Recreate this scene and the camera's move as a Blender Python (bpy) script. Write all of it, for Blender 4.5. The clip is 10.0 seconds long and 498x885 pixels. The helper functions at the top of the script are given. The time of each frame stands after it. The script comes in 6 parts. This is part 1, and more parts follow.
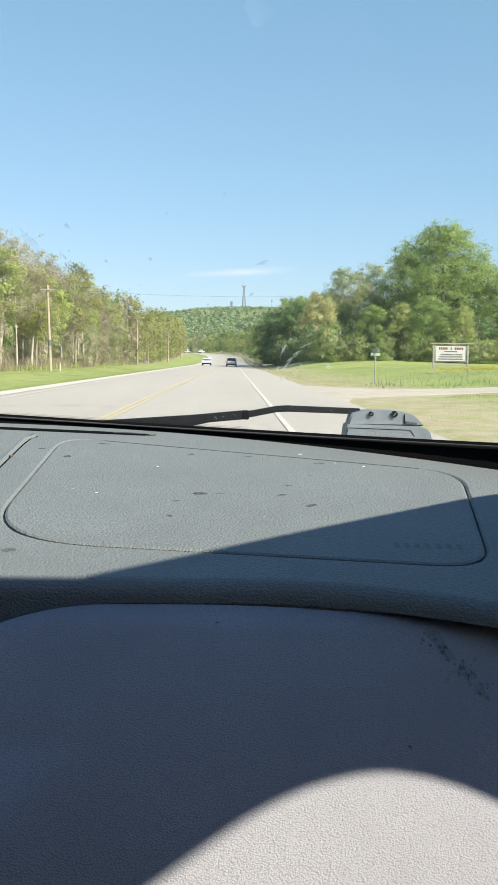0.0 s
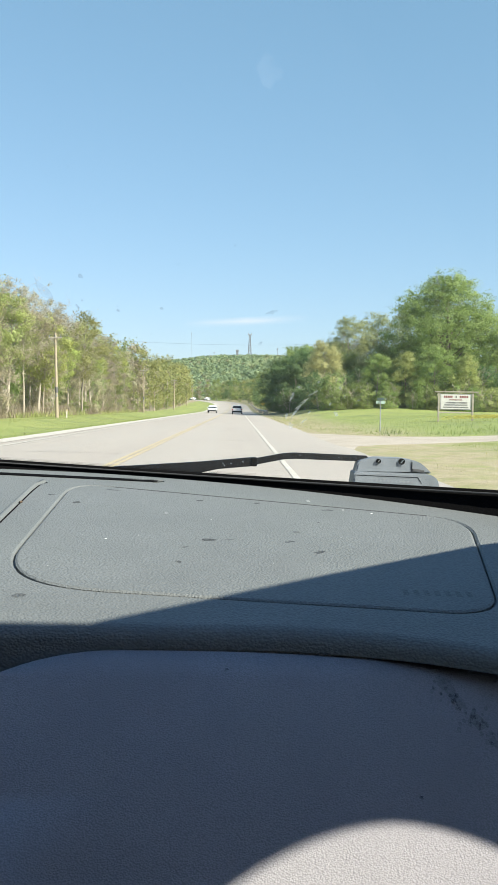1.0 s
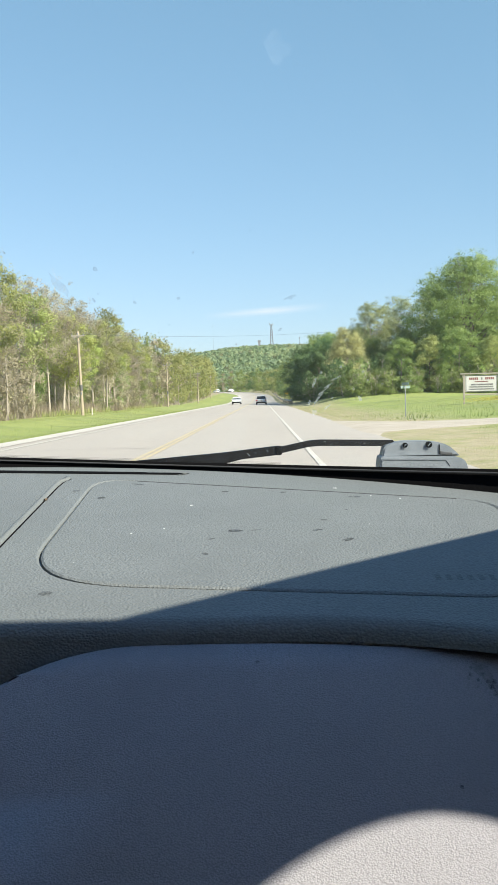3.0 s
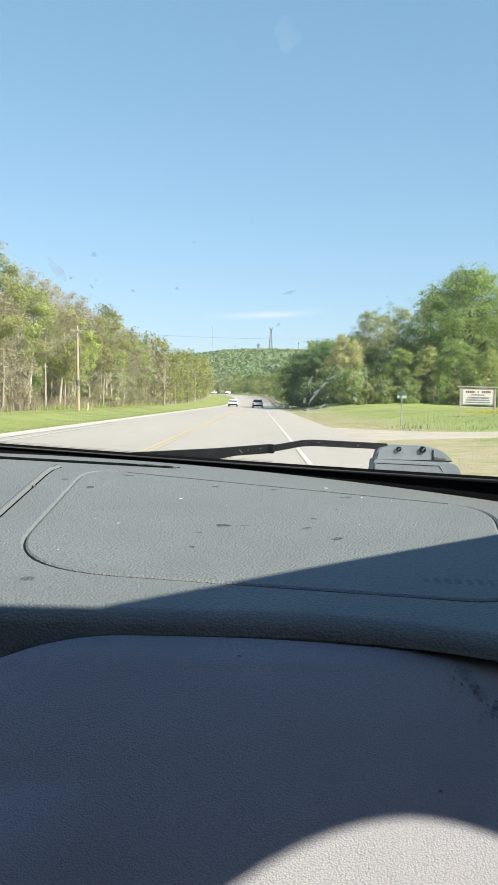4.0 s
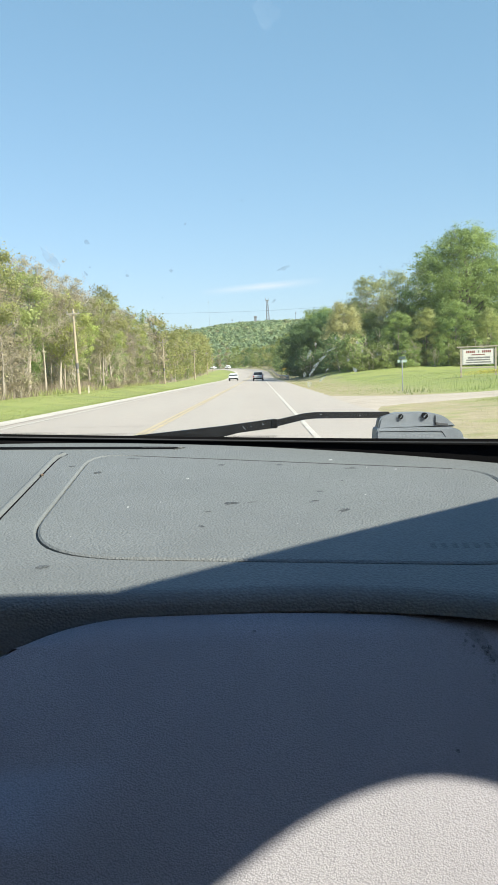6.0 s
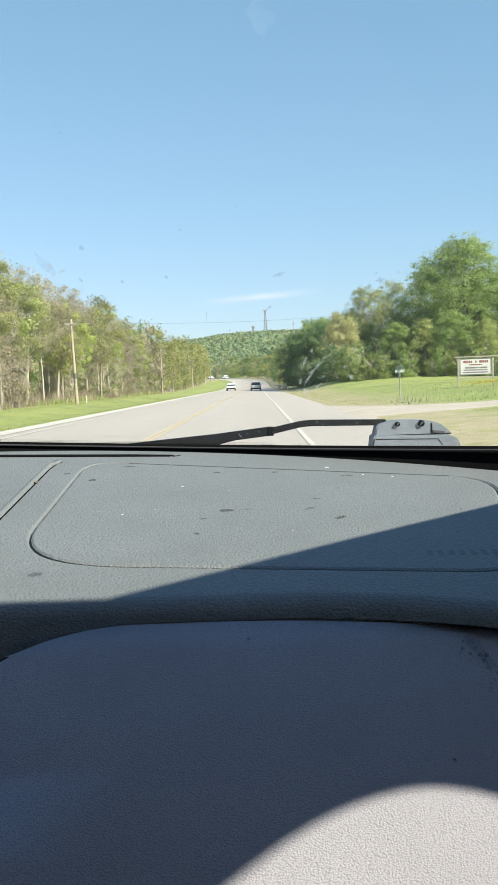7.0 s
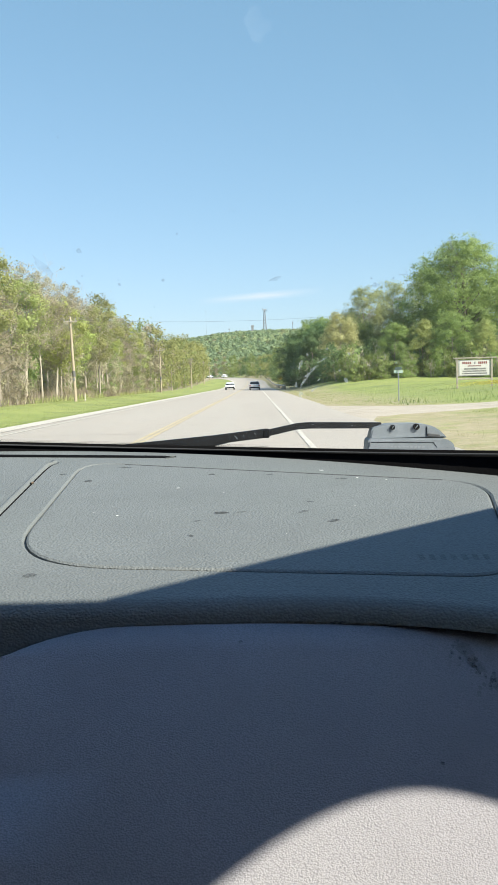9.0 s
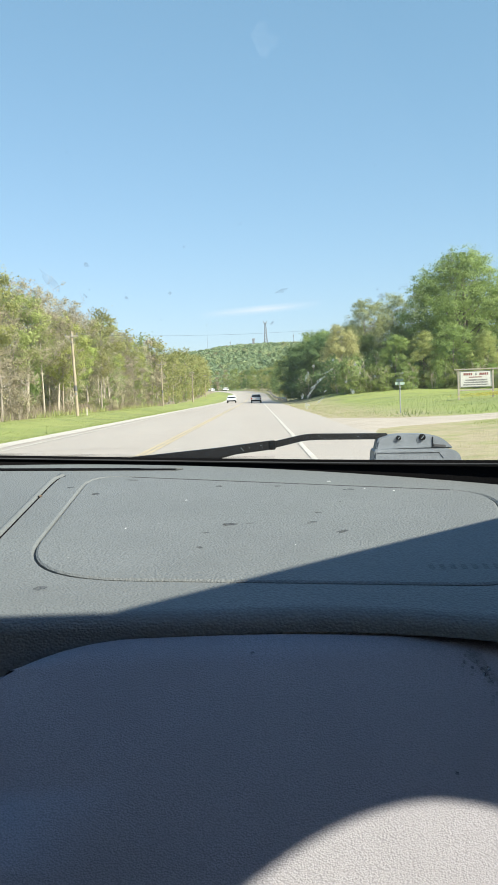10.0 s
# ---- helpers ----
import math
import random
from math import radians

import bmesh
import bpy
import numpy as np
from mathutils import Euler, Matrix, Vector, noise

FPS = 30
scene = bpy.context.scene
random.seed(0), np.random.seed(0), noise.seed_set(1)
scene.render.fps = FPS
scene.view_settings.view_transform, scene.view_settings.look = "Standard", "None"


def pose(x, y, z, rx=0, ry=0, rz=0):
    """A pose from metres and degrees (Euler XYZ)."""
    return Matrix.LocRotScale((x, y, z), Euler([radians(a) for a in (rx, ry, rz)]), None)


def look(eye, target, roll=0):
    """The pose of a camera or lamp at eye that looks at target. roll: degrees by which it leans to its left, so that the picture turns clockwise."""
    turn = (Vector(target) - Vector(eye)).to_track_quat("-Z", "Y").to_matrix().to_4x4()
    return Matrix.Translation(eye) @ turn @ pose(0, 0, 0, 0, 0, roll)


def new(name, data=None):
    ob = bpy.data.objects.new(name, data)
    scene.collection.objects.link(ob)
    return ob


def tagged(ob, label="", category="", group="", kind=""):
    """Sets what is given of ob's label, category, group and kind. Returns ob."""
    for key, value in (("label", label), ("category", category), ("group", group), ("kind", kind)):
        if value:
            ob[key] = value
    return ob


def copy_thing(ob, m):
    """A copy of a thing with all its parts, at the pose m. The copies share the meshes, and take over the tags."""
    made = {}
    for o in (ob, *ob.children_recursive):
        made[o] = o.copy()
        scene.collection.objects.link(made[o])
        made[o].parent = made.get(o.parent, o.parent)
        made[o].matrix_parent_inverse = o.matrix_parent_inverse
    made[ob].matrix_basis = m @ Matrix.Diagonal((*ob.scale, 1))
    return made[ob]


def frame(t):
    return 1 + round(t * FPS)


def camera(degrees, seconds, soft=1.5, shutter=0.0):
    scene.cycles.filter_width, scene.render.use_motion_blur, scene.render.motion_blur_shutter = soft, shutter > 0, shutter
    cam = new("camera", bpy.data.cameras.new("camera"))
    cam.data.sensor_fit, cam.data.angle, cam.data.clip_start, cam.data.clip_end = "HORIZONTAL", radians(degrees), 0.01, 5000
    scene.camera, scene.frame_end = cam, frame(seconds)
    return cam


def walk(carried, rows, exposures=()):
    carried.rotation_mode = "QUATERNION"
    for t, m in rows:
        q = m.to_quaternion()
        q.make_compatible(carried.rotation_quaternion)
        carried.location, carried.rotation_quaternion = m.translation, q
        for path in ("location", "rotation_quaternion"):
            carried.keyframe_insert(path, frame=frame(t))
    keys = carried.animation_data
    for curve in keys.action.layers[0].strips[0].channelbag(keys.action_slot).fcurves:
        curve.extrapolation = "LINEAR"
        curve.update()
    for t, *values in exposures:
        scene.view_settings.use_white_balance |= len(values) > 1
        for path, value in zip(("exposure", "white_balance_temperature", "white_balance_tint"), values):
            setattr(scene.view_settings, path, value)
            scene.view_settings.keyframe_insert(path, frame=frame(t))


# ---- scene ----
# ---- camera ----
cam = camera(33.0, 10.0, soft=1.0)
PATH = [
    (0.0, pose(-0.0002, 13.3805, 1.2299, 84.373, -0.727, -1.129)),
    (0.5, pose(-0.0007, 13.3717, 1.2298, 87.328, -1.778, -1.280)),
    (1.0, pose(-0.0038, 13.3741, 1.2297, 87.592, -0.907, -0.751)),
    (1.5, pose(0.0061, 13.3916, 1.2148, 87.803, 0.555, 0.524)),
    (2.0, pose(-0.0015, 13.3835, 1.2227, 87.146, 1.245, 0.474)),
    (2.5, pose(-0.0020, 13.3882, 1.2213, 87.124, 1.290, 0.689)),
    (2.7, pose(-0.0001, 13.3865, 1.2249, 87.040, 1.441, 0.861)),
    (3.8, pose(-0.0075, 13.3874, 1.2287, 86.903, 0.266, 1.465)),
    (4.0, pose(0.0004, 13.3943, 1.2189, 87.156, -1.258, 0.651)),
    (4.5, pose(0.0005, 13.4022, 1.2175, 84.927, 1.329, 0.381)),
    (5.0, pose(-0.0015, 13.3919, 1.2218, 84.678, 1.923, 0.563)),
    (5.5, pose(-0.0040, 13.3896, 1.2245, 85.112, 1.351, 0.558)),
    (5.7, pose(-0.0024, 13.3870, 1.2239, 85.175, 2.129, 0.673)),
    (6.8, pose(0.0042, 13.3868, 1.2228, 85.955, 2.130, 0.673)),
    (7.0, pose(0.0027, 13.3915, 1.2199, 86.010, 2.116, 0.517)),
    (7.5, pose(0.0029, 13.3909, 1.2207, 86.261, 1.835, 0.175)),
    (8.0, pose(0.0035, 13.3963, 1.2190, 86.166, 2.307, 0.553)),
    (8.5, pose(0.0045, 13.3954, 1.2171, 86.122, 2.074, 0.771)),
    (9.0, pose(0.0063, 13.3866, 1.2238, 85.951, 1.633, 0.440)),
    (9.5, pose(0.0040, 13.3836, 1.2255, 87.022, 1.709, 0.078)),
    (10.0, pose(0.0005, 13.3848, 1.2226, 86.839, 2.104, 0.539)),
]
walk(cam, PATH)

# ---- world and sun ----
SUN_EL, SUN_AZ = radians(38), radians(126.9)  # azimuth clockwise from straight ahead: right and behind
world = bpy.data.worlds.new("sky")
scene.world = world
world.use_nodes = True
wn, wl = world.node_tree.nodes, world.node_tree.links
wn.clear()
sky = wn.new("ShaderNodeTexSky")
sky.sky_type, sky.sun_disc = "NISHITA", False
sky.sun_elevation, sky.sun_rotation = SUN_EL, SUN_AZ
sky.altitude, sky.air_density, sky.dust_density, sky.ozone_density = 200, 1.0, 0.8, 0.6
bg = wn.new("ShaderNodeBackground")
bg.inputs["Strength"].default_value = 0.105
wout = wn.new("ShaderNodeOutputWorld")
# a thin streak of cloud low over the hill
wtc = wn.new("ShaderNodeTexCoord")
sep = wn.new("ShaderNodeSeparateXYZ")
wl.new(wtc.outputs["Generated"], sep.inputs[0])


def wmath(op, a, b=0.0, c=0.0):
    n = wn.new("ShaderNodeMath")
    n.operation = op
    for i, v in enumerate((a, b, c)):
        if isinstance(v, (int, float)):
            n.inputs[i].default_value = v
        else:
            wl.new(v, n.inputs[i])
    return n.outputs[0]


wnoise = wn.new("ShaderNodeTexNoise")
wmap = wn.new("ShaderNodeMapping")
wmap.inputs["Scale"].default_value = (14, 14, 120)
wl.new(wtc.outputs["Generated"], wmap.inputs[0])
wl.new(wmap.outputs[0], wnoise.inputs["Vector"])
wnoise.inputs["Scale"].default_value = 1.0
wnoise.inputs["Detail"].default_value = 4
height = wmath("ADD", wmath("MULTIPLY", sep.outputs["X"], -0.06), sep.outputs["Z"])
streak = wmath("SUBTRACT", 1.0, wmath("ABSOLUTE", wmath("DIVIDE", wmath("SUBTRACT", height, 0.1005), 0.0055)))
along = wmath("SUBTRACT", 1.0, wmath("ABSOLUTE", wmath("DIVIDE", wmath("SUBTRACT", sep.outputs["X"], 0.008), 0.075)))
front = wmath("GREATER_THAN", sep.outputs["Y"], 0.0)
mask = wmath("MULTIPLY", wmath("MULTIPLY", wmath("MAXIMUM", streak, 0.0), wmath("MAXIMUM", along, 0.0)), front)
mask = wmath("MULTIPLY", mask, wmath("MULTIPLY", wnoise.outputs["Fac"], 1.3))
wmix = wn.new("ShaderNodeMix")
wmix.data_type = "RGBA"
wl.new(mask, wmix.inputs["Factor"])
# a clear, evenly pale spring sky: softer towards the horizon than the plain model
split, join = wn.new("ShaderNodeSeparateColor"), wn.new("ShaderNodeCombineColor")
wl.new(sky.outputs[0], split.inputs[0])
for channel, (gain, power) in enumerate(((0.965, 0.715), (1.50, 0.565), (1.65, 0.60))):
    wl.new(wmath("MULTIPLY", wmath("POWER", split.outputs[channel], power), gain), join.inputs[channel])
aloft = wn.new("ShaderNodeMapRange")
aloft.inputs["From Min"].default_value, aloft.inputs["From Max"].default_value = 0.48, 0.85
wl.new(sep.outputs["Z"], aloft.inputs["Value"])
deep = wn.new("ShaderNodeMix")
deep.data_type, deep.blend_type = "RGBA", "MULTIPLY"
deep.inputs["B"].default_value = (0.62, 0.75, 1.03, 1)
wl.new(aloft.outputs["Result"], deep.inputs["Factor"])
wl.new(join.outputs[0], deep.inputs["A"])
wl.new(deep.outputs["Result"], wmix.inputs["A"])
wmix.inputs["B"].default_value = (4.6, 4.9, 5.2, 1)
wl.new(wmix.outputs["Result"], bg.inputs["Color"])
wl.new(bg.outputs[0], wout.inputs[0])

sun = new("sun", bpy.data.lights.new("sun", "SUN"))
sun.data.energy, sun.data.angle, sun.data.color = 5.0, radians(0.53), (1.0, 0.97, 0.83)
TO_SUN = Vector((math.sin(SUN_AZ) * math.cos(SUN_EL), math.cos(SUN_AZ) * math.cos(SUN_EL), math.sin(SUN_EL)))
sun.matrix_world = look(TO_SUN * 50, (0, 0, 0))
scene.view_settings.exposure = 0.98


# ---- materials ----
def shader(name):
    m = bpy.data.materials.new(name)
    m.use_nodes = True
    return m, m.node_tree.nodes, m.node_tree.links, m.node_tree.nodes["Principled BSDF"]


def mix_colour(n, l, fac, a, b, blend="MIX"):
    k = n.new("ShaderNodeMix")
    k.data_type, k.blend_type = "RGBA", blend
    for socket, v in (("Factor", fac), ("A", a), ("B", b)):
        if isinstance(v, (int, float)):
            k.inputs[socket].default_value = v
        elif isinstance(v, tuple):
            k.inputs[socket].default_value = (*v, 1)
        else:
            l.new(v, k.inputs[socket])
    return k.outputs["Result"]


def noise_at(n, l, scale, detail=3.0, rough=0.55, where="Object", lo=0.35, hi=0.65, stretch=None):
    tc = n.new("ShaderNodeTexCoord")
    x = n.new("ShaderNodeTexNoise")
    x.inputs["Scale"].default_value, x.inputs["Detail"].default_value, x.inputs["Roughness"].default_value = scale, detail, rough
    if stretch:
        mp = n.new("ShaderNodeMapping")
        mp.inputs["Scale"].default_value = stretch
        l.new(tc.outputs[where], mp.inputs[0])
        l.new(mp.outputs[0], x.inputs["Vector"])
    else:
        l.new(tc.outputs[where], x.inputs["Vector"])
    r = n.new("ShaderNodeMapRange")
    r.inputs["From Min"].default_value, r.inputs["From Max"].default_value = lo, hi
    l.new(x.outputs["Fac"], r.inputs["Value"])
    return r.outputs["Result"]


def bump(n, l, p, heights, strength, distance):
    b = n.new("ShaderNodeBump")
    b.inputs["Strength"].default_value, b.inputs["Distance"].default_value = strength, distance
    l.new(heights, b.inputs["Height"])
    l.new(b.outputs[0], p.inputs["Normal"])


def plain(name, a, b=None, rough=0.6, metal=0.0, scale=6.0, fine=60.0, relief=0.2, depth=0.002, spec=0.5, vary=0.0):
    """Two tones mixed at a coarse and a fine scale, with a fine relief."""
    m, n, l, p = shader(name)
    b = b or tuple(v * 0.75 for v in a)
    c = mix_colour(n, l, noise_at(n, l, scale), a, b)
    f = noise_at(n, l, fine, 4)
    c = mix_colour(n, l, 0.35, c, mix_colour(n, l, f, tuple(v * 0.8 for v in a), tuple(min(1, v * 1.15) for v in a)))
    if vary:
        info = n.new("ShaderNodeObjectInfo")
        hsv = n.new("ShaderNodeHueSaturation")
        mr = n.new("ShaderNodeMapRange")
        mr.inputs["To Min"].default_value, mr.inputs["To Max"].default_value = 1 - vary, 1 + vary
        l.new(info.outputs["Random"], mr.inputs["Value"])
        l.new(mr.outputs["Result"], hsv.inputs["Value"])
        l.new(c, hsv.inputs["Color"])
        c = hsv.outputs["Color"]
    l.new(c, p.inputs["Base Color"])
    p.inputs["Roughness"].default_value, p.inputs["Metallic"].default_value = rough, metal
    p.inputs["Specular IOR Level"].default_value = spec
    if relief:
        bump(n, l, p, f, relief, depth)
    return m


def leather(name, a, rough, grain=520.0, strength=0.55, spec=0.4):
    """Grained soft plastic: small soft pebbles, with dusty patches."""
    m, n, l, p = shader(name)
    tc = n.new("ShaderNodeTexCoord")
    v = n.new("ShaderNodeTexVoronoi")
    v.feature = "SMOOTH_F1"
    v.inputs["Scale"].default_value, v.inputs["Smoothness"].default_value = grain, 0.6
    mp = n.new("ShaderNodeMapping")
    mp.inputs["Rotation"].default_value = (0, 0, 0.5)
    mp.inputs["Scale"].default_value = (0.75, 1.0, 1.0)
    l.new(tc.outputs["Object"], mp.inputs[0])
    l.new(mp.outputs[0], v.inputs["Vector"])
    wrinkle = noise_at(n, l, grain * 0.8, 3, 0.6, lo=0.2, hi=0.8)
    big = noise_at(n, l, 9, 5)
    c = mix_colour(n, l, big, tuple(x * 0.95 for x in a), tuple(x * 1.2 for x in a))
    film = noise_at(n, l, 3.5, 6, 0.65, lo=0.42, hi=0.7)
    c = mix_colour(n, l, film, c, (a[0] * 1.12, a[1] * 1.14, a[2] * 1.08))
    dust = noise_at(n, l, 45, 6, 0.7, lo=0.5, hi=0.75)
    c = mix_colour(n, l, dust, c, tuple(min(1, x * 1.12 + 0.004) for x in a))
    pit = n.new("ShaderNodeMapRange")
    pit.inputs["From Min"].default_value, pit.inputs["From Max"].default_value = 0.3, 0.7
    l.new(v.outputs["Distance"], pit.inputs["Value"])
    c = mix_colour(n, l, pit.outputs["Result"], c, tuple(x * 0.9 for x in a))
    l.new(c, p.inputs["Base Color"])
    p.inputs["Roughness"].default_value = rough
    p.inputs["Specular IOR Level"].default_value = spec
    h = n.new("ShaderNodeMath")
    h.operation = "MULTIPLY_ADD"
    h.inputs[1].default_value = 0.45
    l.new(wrinkle, h.inputs[0])
    inv = n.new("ShaderNodeMath")
    inv.operation = "SUBTRACT"
    inv.inputs[0].default_value = 1.0
    l.new(v.outputs["Distance"], inv.inputs[1])
    l.new(inv.outputs[0], h.inputs[2])
    bump(n, l, p, h.outputs[0], strength, 0.0011)
    return m


def leaf_material(name, a, b, translucent=0.55, spread=0.22):
    """Leaves: each leaf and each tree a little different."""
    m, n, l, p = shader(name)
    geo, info = n.new("ShaderNodeNewGeometry"), n.new("ShaderNodeObjectInfo")
    c = mix_colour(n, l, geo.outputs["Random Per Island"], a, b)
    hsv = n.new("ShaderNodeHueSaturation")
    mr, mh = n.new("ShaderNodeMapRange"), n.new("ShaderNodeMapRange")
    mr.inputs["To Min"].default_value, mr.inputs["To Max"].default_value = 1 - spread, 1 + spread
    mh.inputs["To Min"].default_value, mh.inputs["To Max"].default_value = 0.49, 0.525
    l.new(info.outputs["Random"], mr.inputs["Value"])
    l.new(info.outputs["Random"], mh.inputs["Value"])
    l.new(mr.outputs["Result"], hsv.inputs["Value"])
    l.new(mh.outputs["Result"], hsv.inputs["Hue"])
    l.new(c, hsv.inputs["Color"])
    l.new(hsv.outputs["Color"], p.inputs["Base Color"])
    p.inputs["Roughness"].default_value = 0.55
    p.inputs["Specular IOR Level"].default_value = 0.3
    t, mx = n.new("ShaderNodeBsdfTranslucent"), n.new("ShaderNodeMixShader")
    l.new(hsv.outputs["Color"], t.inputs["Color"])
    mx.inputs[0].default_value = translucent
    l.new(p.outputs[0], mx.inputs[1])
    l.new(t.outputs[0], mx.inputs[2])
    l.new(mx.outputs[0], n["Material Output"].inputs["Surface"])
    return m


def glass_material(name, tint, gloss, film):
    m, n, l, p = shader(name)
    tr, gl, mx, fr = (n.new(k) for k in ("ShaderNodeBsdfTransparent", "ShaderNodeBsdfGlossy", "ShaderNodeMixShader", "ShaderNodeFresnel"))
    tr.inputs["Color"].default_value = (*tint, 1)
    gl.inputs["Roughness"].default_value = 0.02
    fr.inputs["IOR"].default_value = gloss
    l.new(fr.outputs[0], mx.inputs[0])
    l.new(tr.outputs[0], mx.inputs[1])
    l.new(gl.outputs[0], mx.inputs[2])
    # a thin film of dust that catches the light
    dust, veil = n.new("ShaderNodeBsdfTranslucent"), n.new("ShaderNodeMixShader")
    dust.inputs["Color"].default_value = (0.8, 0.85, 0.85, 1)
    veil.inputs[0].default_value = film
    l.new(mx.outputs[0], veil.inputs[1])
    l.new(dust.outputs[0], veil.inputs[2])
    l.new(veil.outputs[0], n["Material Output"].inputs["Surface"])
    return m


def film_material(name, colour, cover, scale, through_light=0.75):
    """A smear on glass: patchy, partly see-through."""
    m, n, l, p = shader(name)
    p.inputs["Base Color"].default_value = (*colour, 1)
    p.inputs["Roughness"].default_value = 0.8
    f = noise_at(n, l, scale, 5, 0.7, lo=0.28, hi=0.62)
    k = n.new("ShaderNodeMath")
    k.operation = "MULTIPLY"
    k.inputs[1].default_value = cover
    l.new(f, k.inputs[0])
    # light from outside shines through it
    t, both, clear, mx = (n.new(s) for s in ("ShaderNodeBsdfTranslucent", "ShaderNodeMixShader", "ShaderNodeBsdfTransparent", "ShaderNodeMixShader"))
    t.inputs["Color"].default_value = (*colour, 1)
    both.inputs[0].default_value = through_light
    l.new(p.outputs[0], both.inputs[1])
    l.new(t.outputs[0], both.inputs[2])
    l.new(k.outputs[0], mx.inputs[0])
    l.new(clear.outputs[0], mx.inputs[1])
    l.new(both.outputs[0], mx.inputs[2])
    l.new(mx.outputs[0], n["Material Output"].inputs["Surface"])
    return m


PAD = leather("grey_dashboard_vinyl", (0.150, 0.159, 0.157), 0.6, 640.0, 0.75)
PANEL = leather("taupe_panel_vinyl", (0.272, 0.260, 0.279), 0.7, 1100.0, 0.5, 0.2)
BLACK = plain("black_plastic", (0.005, 0.005, 0.0055), rough=0.9, fine=400, spec=0.04)
RUBBER = plain("black_rubber", (0.004, 0.004, 0.0045), (0.010, 0.010, 0.011), spec=0.12, rough=0.5, scale=60, fine=500)
CLIP_GREY = plain("weathered_grey_plastic", (0.165, 0.185, 0.205), (0.125, 0.14, 0.155), rough=0.55, scale=60, fine=700, relief=0.1, depth=0.0005)
CLIP_PALE = plain("rubbed_grey_plastic", (0.20, 0.22, 0.24), rough=0.5, scale=80, fine=700, relief=0)
TRIM_DARK = plain("grey_headliner_cloth", (0.40, 0.39, 0.38), rough=0.9, fine=300)
CAR_PAINT = plain("grey_car_paint", (0.25, 0.255, 0.27), rough=0.4, scale=3, fine=30, relief=0)
DARK_GREY = plain("dark_grey_tone", (0.045, 0.045, 0.047), rough=0.7, scale=200, fine=900, relief=0)
CRUMB = plain("brown_crumb", (0.105, 0.07, 0.045), rough=0.8, scale=300, fine=900, relief=0)
LINT = plain("white_lint", (0.75, 0.75, 0.72), rough=0.9, scale=300, fine=900, relief=0)
GLASS = glass_material("windshield_glass", (0.96, 0.972, 0.975), 1.22, 0.014)
DARK_GLASS = plain("dark_car_glass", (0.015, 0.018, 0.02), rough=0.05, relief=0)
OPAQUE_DARK = plain("opaque_dark_pane", (0.02, 0.022, 0.025), rough=0.6, relief=0, spec=0.05)
SMEAR = film_material("dried_insect_smear", (0.75, 0.78, 0.74), 0.4, 420)
SPECK = film_material("dark_speck_film", (0.22, 0.25, 0.28), 0.30, 300, 0.3)
FAINT = film_material("faint_worn_print", (0.03, 0.032, 0.036), 0.28, 420, 0.0)
STAIN = film_material("dark_handling_stain", (0.035, 0.036, 0.038), 0.72, 160, 0.0)

BARK = plain("grey_brown_bark", (0.23, 0.19, 0.145), (0.32, 0.275, 0.215), rough=0.9, scale=1.2, fine=12, relief=0.5, depth=0.03, vary=0.3)
BARK_DARK = plain("dark_furrowed_bark", (0.15, 0.125, 0.095), (0.21, 0.18, 0.14), rough=0.9, scale=1.2, fine=12, relief=0.5, depth=0.03)
BARK_PALE = plain("pale_grey_bark", (0.42, 0.365, 0.29), (0.30, 0.255, 0.20), rough=0.9, scale=1.0, fine=12, relief=0.5, depth=0.03, vary=0.3)
LEAF_SPRING = leaf_material("young_spring_leaves", (0.32, 0.335, 0.11), (0.49, 0.485, 0.20))
LEAF_GREEN = leaf_material("fresh_green_leaves", (0.21, 0.275, 0.08), (0.38, 0.43, 0.15))
LEAF_DARK = leaf_material("deep_green_leaves", (0.12, 0.19, 0.075), (0.21, 0.29, 0.115), 0.5)
LEAF_GOLD = leaf_material("yellow_green_buds", (0.36, 0.39, 0.11), (0.50, 0.50, 0.17))
LEAF_OLIVE = leaf_material("pale_olive_buds", (0.41, 0.385, 0.175), (0.53, 0.49, 0.245), 0.5, 0.03)
LEAF_HAZE = leaf_material("grey_green_young_leaves", (0.30, 0.32, 0.145), (0.42, 0.425, 0.205), 0.5, 0.08)
LEAF_BUD = leaf_material("brown_buds", (0.35, 0.30, 0.20), (0.47, 0.41, 0.275), 0.45)
TWIG = leaf_material("dry_brush_twigs", (0.22, 0.175, 0.12), (0.35, 0.295, 0.21), 0.15, 0.1)
GRASS = leaf_material("grass_blades", (0.23, 0.29, 0.075), (0.41, 0.42, 0.15), 0.5, 0.1)
DRY_GRASS = leaf_material("dry_grass_blades", (0.47, 0.40, 0.24), (0.36, 0.32, 0.15), 0.45, 0.1)
FLOWER = leaf_material("yellow_flower_heads", (0.48, 0.44, 0.07), (0.58, 0.54, 0.12), 0.3, 0.1)
# leaf colours of the far hill, paled with some distance haze put into them
HAZED_HILL_LEAVES = [leaf_material(k, a, b, 0.45, 0.05) for k, a, b in (("hill_leaves_dark", (0.24, 0.32, 0.185), (0.28, 0.36, 0.205)), ("hill_leaves_mid", (0.275, 0.36, 0.20), (0.315, 0.395, 0.22)), ("hill_leaves_pale", (0.34, 0.41, 0.22), (0.39, 0.445, 0.24)), ("hill_leaves_brown", (0.27, 0.275, 0.145), (0.32, 0.315, 0.18)))]

